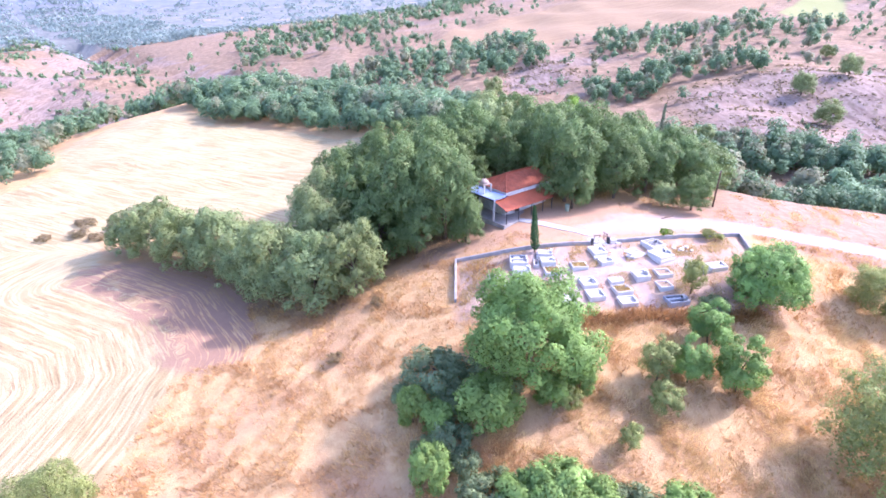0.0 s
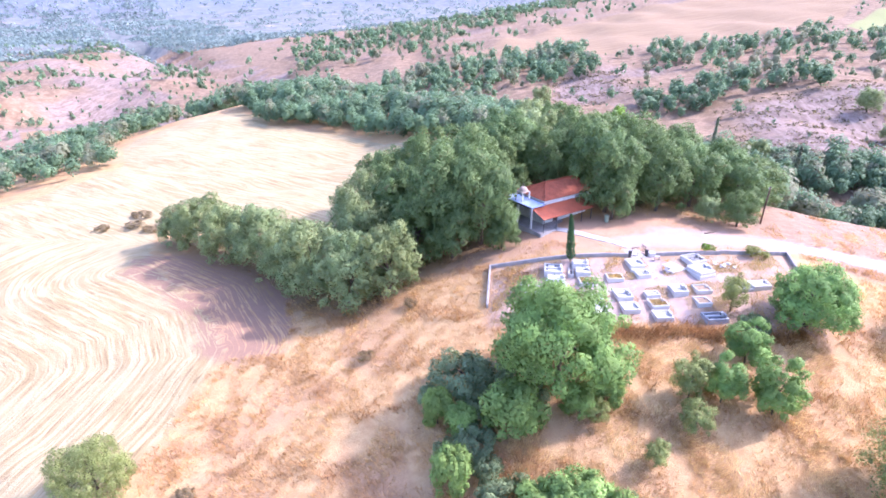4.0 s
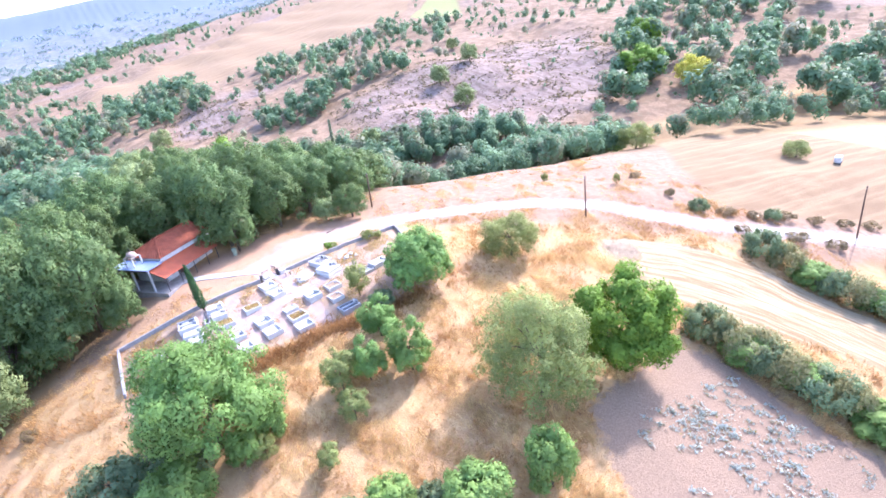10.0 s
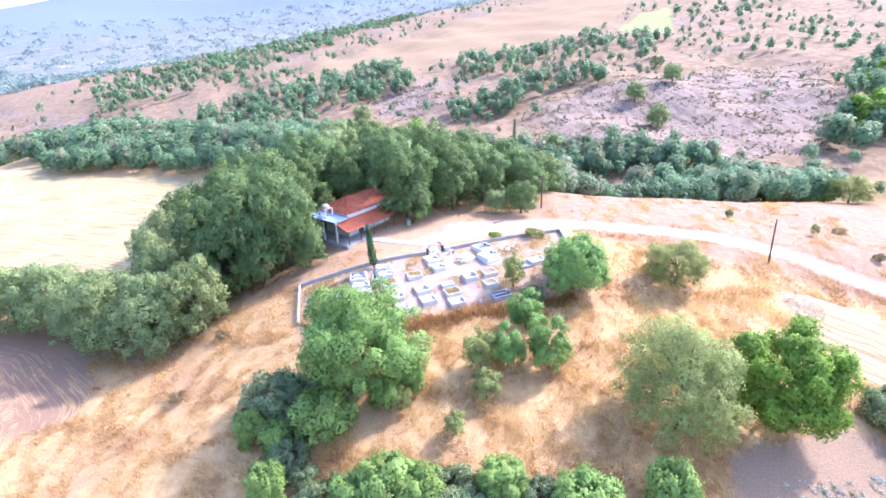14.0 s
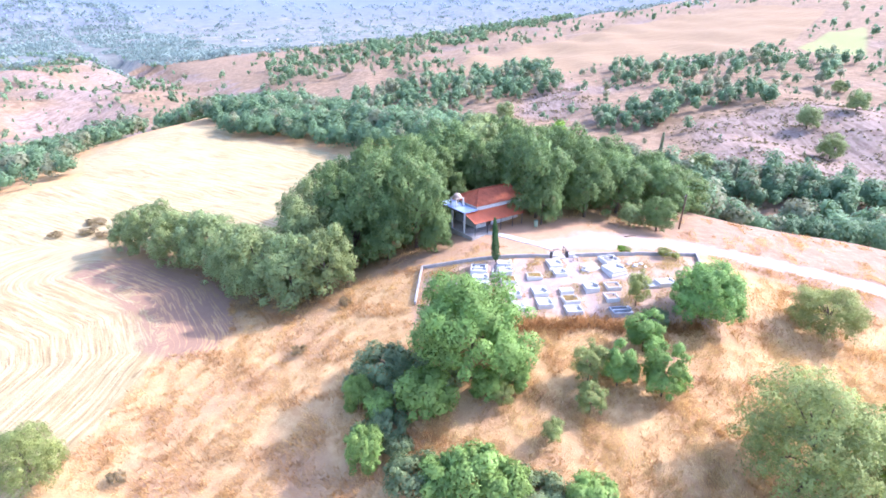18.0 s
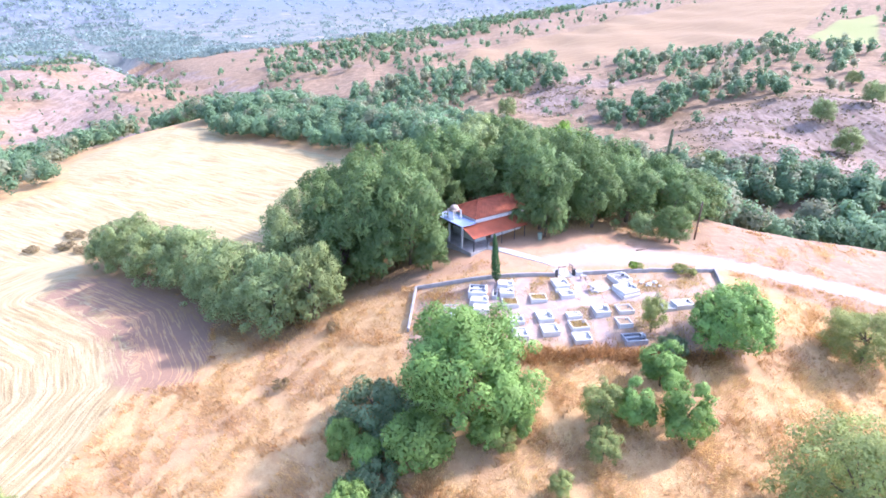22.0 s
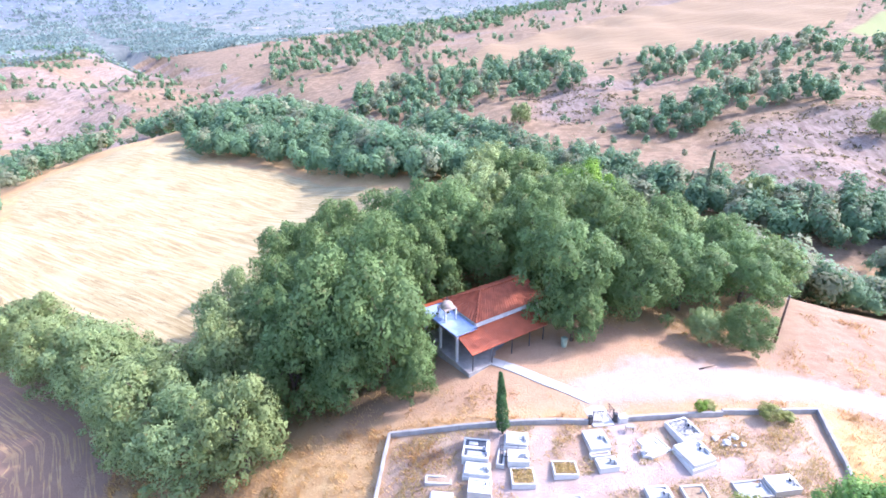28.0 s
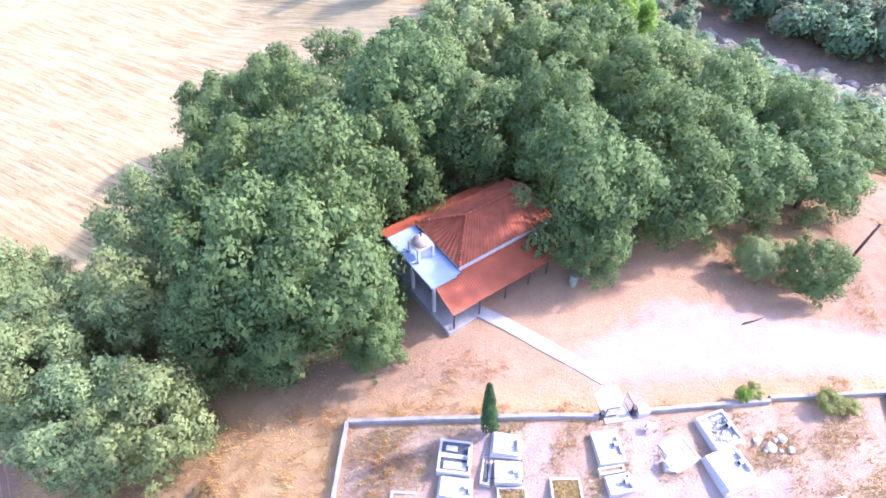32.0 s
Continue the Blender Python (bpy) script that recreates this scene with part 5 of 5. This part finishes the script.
# ---- poles, logs, rocks, poplars ----
def utility_pole(x, y, h, lean):
    ob = thing("utility_pole", "weathered brown wooden utility pole beside the road", "pole", x, y)
    part("shaft", tube([(0, 0, -0.6), (lean * 0.5, 0, h * 0.5), (lean, 0, h)], [0.12, 0.105, 0.085], 10), POLEWOOD, ob, smooth=True)
    part("insulator", tube([(lean - 0.12, 0, h - 0.35), (lean - 0.12, 0, h - 0.15)], [0.04, 0.03], 8), MARBLE, ob)
    part("cap", tube([(lean, 0, h), (lean, 0, h + 0.06)], [0.12, 0.03], 10), IRON, ob)


utility_pole(58.9, 51.5, 5.8, 0.1)
utility_pole(91.7, 33.5, 7.6, 0.5)
utility_pole(35.7, 70.3, 5.0, 0.2)
ob = thing("fallen_branch", "grey fallen branch on the dusty yard", "branch", 26.9, 64.3)
part("wood", tube([(0, 0, 0.1), (0.8, 0.3, 0.13), (1.6, 0.7, 0.1)], [0.06, 0.05, 0.03], 6), BARK, ob, smooth=True)
for i, (x, y, s) in enumerate(((48.0, 142.4, 1.5), (50.8, 139.2, 1.3), (53.2, 136, 1.5), (56.4, 131.6, 1.7), (58.4, 129.9, 1.5), (62.0, 127.2, 1.8), (65.2, 124.5, 1.5), (67.6, 122.1, 1.8))):
    boulder("rock", x, y, s, i + 11, ROCK, "pale boulder in the dry stream bed", sink=0.35, flat=0.6)

rocks = random.Random(3)
for i in range(22):
    k = rocks.uniform(0.6, 5.9)
    j = int(k)
    (ax, ay), (bx, by) = ROCKBED[j], ROCKBED[j + 1]
    k -= j
    boulder("rock", ax + (bx - ax) * k + rocks.uniform(-4, 3), ay + (by - ay) * k + rocks.uniform(-4, 3), rocks.uniform(0.5, 1.3), i + 31, ROCK, "pale boulder in the dry stream bed", sink=0.35, flat=0.6)


def poplar(x, y, h, seed):
    rng = np.random.RandomState(seed)
    n = 2600
    u, a = rng.uniform(0.08, 1, n), rng.uniform(0, 6.283, n)
    rad = 0.6 * np.minimum(1, u * 5) * (1.05 - u) ** 0.4 * rng.uniform(0.4, 1.1, n)
    p = np.stack([np.cos(a) * rad + u * 0.4, np.sin(a) * rad, u * h], 1)
    ob = thing("poplar", "tall thin grey-green poplar by the stream", "tree", x, y, None, 0, "poplars")
    part("trunk", tube([(0, 0, -0.3), (0.36, 0, h * 0.9)], [0.2, 0.05]), BARK, ob, smooth=True)
    me = bpy.data.meshes.new("crown")
    leaf_cards(me, p, unit(rng.normal(size=(n, 3))), 0.4, 0.22, rng)
    attach("crown", me, FARPALE, ob)


poplar(54.6, 146.4, 14.5, 1)
poplar(68.6, 131.8, 10.5, 2)
wallbush = make_tree("box_bush", "small round bright green bush on the graveyard wall", "shrub", FIG, 1.0, 1.3, 0.3, 61, 8, 0.22, 500, (0.16, 0.1), 0.04, 25.2, 58.5)
for x, y, s in ((30.3, 58.7, 0.95), (31.7, 58.7, 0.6), (26.0, 59.0, 0.6)):
    again(young_almond, x, y, x * 30, s * 0.6, s * 0.35, 0, "low grey-green weed bush")

# single trees on the slopes across the stream
for i, (x, y, w, h) in enumerate(((108.2, 163.7, 7.3, 7.2), (110.9, 184.3, 7.1, 7.5), (145.3, 232.6, 5.2, 4.9), (66.0, 147.1, 6.5, 7.6), (15.9, 230.6, 7.5, 7.4), (99.5, 123.4, 4.8, 5.6),
                                  (129.7, 192.8, 6.7, 6.8), (229.9, 118.6, 5.5, 5.9))):
    again(oaks[3 + i % 2], x, y, i * 77, w / 8.6, h / 9.6, 0, "lone oak on the bare eroded slope")
again(mulberry, 158.5, 134.4, 10, 1.6, 1.1, 0, "large bright green tree across the stream")
again(mulberry, 186.6, 158.5, 70, 1.4, 1.0, 0, "large bright green tree across the stream")
yellow = make_tree("yellowing_tree", "yellowing broad tree among green woods", "tree", YELLOW, 11.0, 10.0, 0.3, 71, 40, 0.12, 9000, (0.45, 0.32), 0.2, 164.6, 118.7)

# cut weeds lying in rows on the ploughed plot
def weed_windrow():
    rng = np.random.RandomState(8)
    n = 520
    c = np.stack([rng.uniform(38, 53, n), rng.uniform(4, 24, n)], 1)
    keep = (signed(c[:, 0], c[:, 1], PLOUGHED) > 1.5) & (waves(c[:, 0], c[:, 1], 9, 51) + rng.normal(size=len(c)) * 0.5 > -0.3)
    c = c[keep]
    p, l = [], []
    for x, y in c:
        m = rng.randint(8, 24)
        a = rng.uniform(-0.7, 0.7) + 2.2
        q = rng.normal(size=m) * 0.28
        p.append(np.stack([x + q * math.cos(a) + rng.normal(size=m) * 0.1, y + q * math.sin(a) + rng.normal(size=m) * 0.1, np.full(m, 0.0)], 1))
    p = np.concatenate(p)
    p[:, 2] = ground_z(p[:, 0], p[:, 1]) + rng.uniform(0.03, 0.2, len(p))
    me = bpy.data.meshes.new("cut_weeds")
    leaf_cards(me, p, unit(rng.normal(size=p.shape) + np.array([0, 0, 0.6])), 0.34, 0.13, rng)
    me.materials.append(foliage("wilted_weeds", (0.26, 0.33, 0.31), (0.46, 0.53, 0.50), dryness=0.1))
    tagged(new("cut_weeds", me), "wilted blue-green cut weeds strewn over bare soil", "weeds", kind="stuff")


weed_windrow()


def blades(name, x, y, z, hgt, wdt, rng, mat, label, lean=(-0.35, -0.25)):
    """Grass blades, one thin triangle each, as one piece of stuff."""
    n = len(x)
    a = rng.uniform(0, 6.283, n)
    bend = rng.normal(size=(n, 2)) * 0.5 + np.array(lean)
    base = np.stack([x, y, z - 0.02], 1)
    side = np.stack([np.cos(a) * wdt, np.sin(a) * wdt, 0 * a], 1)
    tip = base + np.stack([bend[:, 0] * hgt, bend[:, 1] * hgt, hgt], 1)
    v = np.stack([base - side, base + side, tip], 1).reshape(-1, 3)
    me = bpy.data.meshes.new(name)
    quick_mesh(me, v, np.arange(len(v)).reshape(-1, 3))
    me.materials.append(mat)
    return tagged(new(name, me), label, "grass", kind="stuff")


def grass_spots(rng, n, seed, bias):
    """Tuft places on the open slope, thick in drifts, off the fields, road, yard and graves."""
    x, y = rng.uniform(-40, 84, n), rng.uniform(-18, 78, n)
    dens = bias + 0.5 * waves(x, y, 9, seed) + 0.45 * waves(x, y, 3.2, seed + 1)
    dens = dens * ramp(-18, 12, y) * ramp(-40, -24, x)
    ok = (signed(x, y, WEST_FIELD) < 0) & (signed(x, y, BROWN) < 0.5) & (signed(x, y, PLOUGHED) < 0.3) & (signed(x, y, TRACK_FIELD) < 0.5) & (signed(x, y, YARD) < -0.5) & (along_line(x, y, ROAD) > 1.9)
    grave = signed(x, y, BURIAL)
    dens = np.where(grave > 0, dens - 0.55, dens)
    dens = np.where((grave > 0) & ((x > 27) | (x < 7)), dens + 0.3, dens)
    chap = signed(x, y, [(4, 61), (16, 60), (24, 66), (16, 76), (2, 70)])
    dens = np.where((y > 57) & (x < 36), dens - 0.35, dens)
    dens = np.where((x > 36) & (y > 64.5 - 0.45 * np.clip(x - 40, 0, 60)), dens - 0.4, dens)
    keep = ok & (rng.uniform(0, 1, n) < dens) & (chap < 0) & (np.hypot(x - 17.6, y - 57.5) > 1.6)
    x, y = x[keep], y[keep]
    for gx, gy, w, l, h, kind, turn in GRAVES:
        k = (np.abs(x - gx) > w * 0.62) | (np.abs(y - gy) > l * 0.66)
        x, y = x[k], y[k]
    return x, y


def dry_grass():
    for name, seed, bias, mat, label, lo, hi, n in (("dry_grass", 61, 0.4, STRAW, "tall pale dry grass on the slope", 0.14, 0.40, 240000),
                                                    ("rusty_grass", 65, 0.05, RUSTGRASS, "rust-brown dry weeds in drifts on the slope", 0.16, 0.5, 240000)):
        rng = np.random.RandomState(seed)
        x, y = grass_spots(rng, n, seed, bias)
        k = 4
        x, y = np.repeat(x, k) + rng.normal(size=len(x) * k) * 0.13, np.repeat(y, k) + rng.normal(size=len(y) * k) * 0.13
        hgt = rng.uniform(lo, hi, len(x)) * np.clip(1 + 0.5 * waves(x, y, 6, seed + 2), 0.5, 1.6)
        hgt *= np.where((y > 57) & (x < 36), 0.6, 1.0)
        blades(name, x, y, ground_z(x, y), hgt, 0.027, rng, mat, label)
    # thick pale tussocks on the open slope below the trees
    rng = np.random.RandomState(83)
    x, y = rng.uniform(4, 62, 34000), rng.uniform(14, 46, 34000)
    ok = (rng.uniform(0, 1, len(x)) < 0.25 + 0.7 * waves(x, y, 7, 84)) & (signed(x, y, PLOUGHED) < 0) & (signed(x, y, TRACK_FIELD) < 0.3) & (signed(x, y, BURIAL) < -0.5)
    x, y = np.repeat(x[ok], 9), np.repeat(y[ok], 9)
    x, y = x + rng.normal(size=len(x)) * 0.2, y + rng.normal(size=len(y)) * 0.2
    a = 2.5 * waves(x, y, 11, 85)
    n = len(x)
    bend = 0.7
    blades("pale_tussocks", x, y, ground_z(x, y), rng.uniform(0.2, 0.5, n), 0.022, rng, STRAWPALE, "pale yellow bent grass tussocks on the slope", np.stack([bend * np.cos(a), bend * np.sin(a)], 1))
    # the overgrown terrace edge below the graves
    rng = np.random.RandomState(77)
    n = 5200
    x = rng.uniform(8, 31, n)
    y = 45.0 + 0.055 * (x - 12) + rng.normal(size=n) * 0.5 - 0.3 + 0.4 * waves(x, x * 0, 5, 3)
    blades("terrace_grass", x, y, ground_z(x, y), rng.uniform(0.25, 0.8, n), 0.045, rng, RUSTGRASS, "thick brown grass along the terrace edge", (0, -0.4))


STRAWPALE = foliage("pale_grass_blades", (0.53, 0.385, 0.165), (0.67, 0.52, 0.26), dryness=0.05, clump=0.4)
dry_grass()

# yellow-green grass in drifts between the graves
rng = np.random.RandomState(91)
x, y = rng.uniform(2, 33, 60000), rng.uniform(46, 60, 60000)
keep = (signed(x, y, BURIAL) > 0.4) & (rng.uniform(0, 1, len(x)) < 0.45 + 0.6 * waves(x, y, 4, 92)) & np.all([along_line(x, y, a) > 0.7 for a in AISLES], axis=0)
for gx, gy, w, l, h, kind, turn in GRAVES:
    keep &= (np.abs(x - gx) > w * 0.6) | (np.abs(y - gy) > l * 0.64)
x, y = x[keep], y[keep]
blades("burial_grass", x, y, ground_z(x, y), rng.uniform(0.1, 0.32, len(x)), 0.03, rng, GREENSTRAW, "yellow-green dry grass between the graves")
rng = np.random.RandomState(93)
x, y = 57.6 + rng.normal(size=6000) * 0.55 + 0.7 * np.sign(rng.uniform(-1, 1, 6000)), 43.8 + rng.normal(size=6000) * 1.0
blades("straw_heap", x, y, ground_z(x, y), rng.uniform(0.05, 0.22, len(x)), 0.08, rng, foliage("bleached_straw", (0.66, 0.61, 0.50), (0.78, 0.74, 0.65)), "bleached straw lying at the harvested plot's corner", (-0.9, -0.5))


def slope_tufts():
    rng = np.random.RandomState(14)
    n = 22000
    x, y = rng.uniform(20, 200, n), rng.uniform(118, 280, n)
    ok = ((signed(x, y, BARE_HILL) > -6) | (signed(x, y, BARE_PATCH) > -4)) & (waves(x, y, 14, 71) + rng.normal(size=n) * 0.5 > 0.2)
    x, y = x[ok], y[ok]
    k = 7
    p = np.stack([np.repeat(x, k), np.repeat(y, k), np.repeat(ground_z(x, y), k)], 1) + rng.normal(size=(len(x) * k, 3)) * np.array([0.22, 0.22, 0.1]) + np.array([0, 0, 0.2])
    me = bpy.data.meshes.new("slope_tufts")
    leaf_cards(me, p, unit(rng.normal(size=p.shape) + np.array([0, 0, 0.7])), 0.5, 0.3, rng)
    me.materials.append(foliage("scrub_leaves", (0.08, 0.08, 0.055), (0.17, 0.15, 0.10), dryness=0.3))
    tagged(new("slope_tufts", me), "low dark scrub dotted over the bare slope", "scrub", kind="stuff")


slope_tufts()

# brown scrub along the road bank, and the tank in the harvested field
for i, (x, y, w, k) in enumerate(((74.0, 49.5, 0.3, 0.5), (77.8, 43.0, 0.5, 0.45), (80.6, 40.6, 0.4, 0.4), (84.8, 38.4, 0.5, 0.5), (88.7, 36.3, 0.45, 0.4), (92.6, 34.4, 0.4, 0.45), (96.5, 32.8, 0.5, 0.4),
                                  (75.3, 38.6, 0.4, 0.4), (81.2, 34.4, 0.6, 0.45), (85.0, 31.4, 0.5, 0.5), (75.8, 58.1, 0.35, 0.4))):
    again(dry_bush, x + 1.2, y + 1.8, i * 83, w * 1.2, k, 0, "low rusty scrub on the road bank")
again(young_almond, 72.1, 59.0, 40, 0.4, 0.42, 0, "small green bush above the road")
again(young_almond, 64.6, 67.3, 140, 0.4, 0.4, 0, "small green bush above the road")
ob = thing("water_tank", "small white water tank standing in the harvested field", "tank", 117.0, 49.9, None, 20)
part("body", box(-0.95, 0.95, -0.55, 0.55, 0.25, 1.3, 0.14), WHITEWASH, ob)
part("lid", tube([(0, 0, 1.29), (0, 0, 1.4)], [0.25, 0.22], 14), WHITEWASH, ob)
for x in (-0.7, 0.7):
    part("skid", box(x - 0.1, x + 0.1, -0.55, 0.55, -0.2, 0.26), IRON, ob)
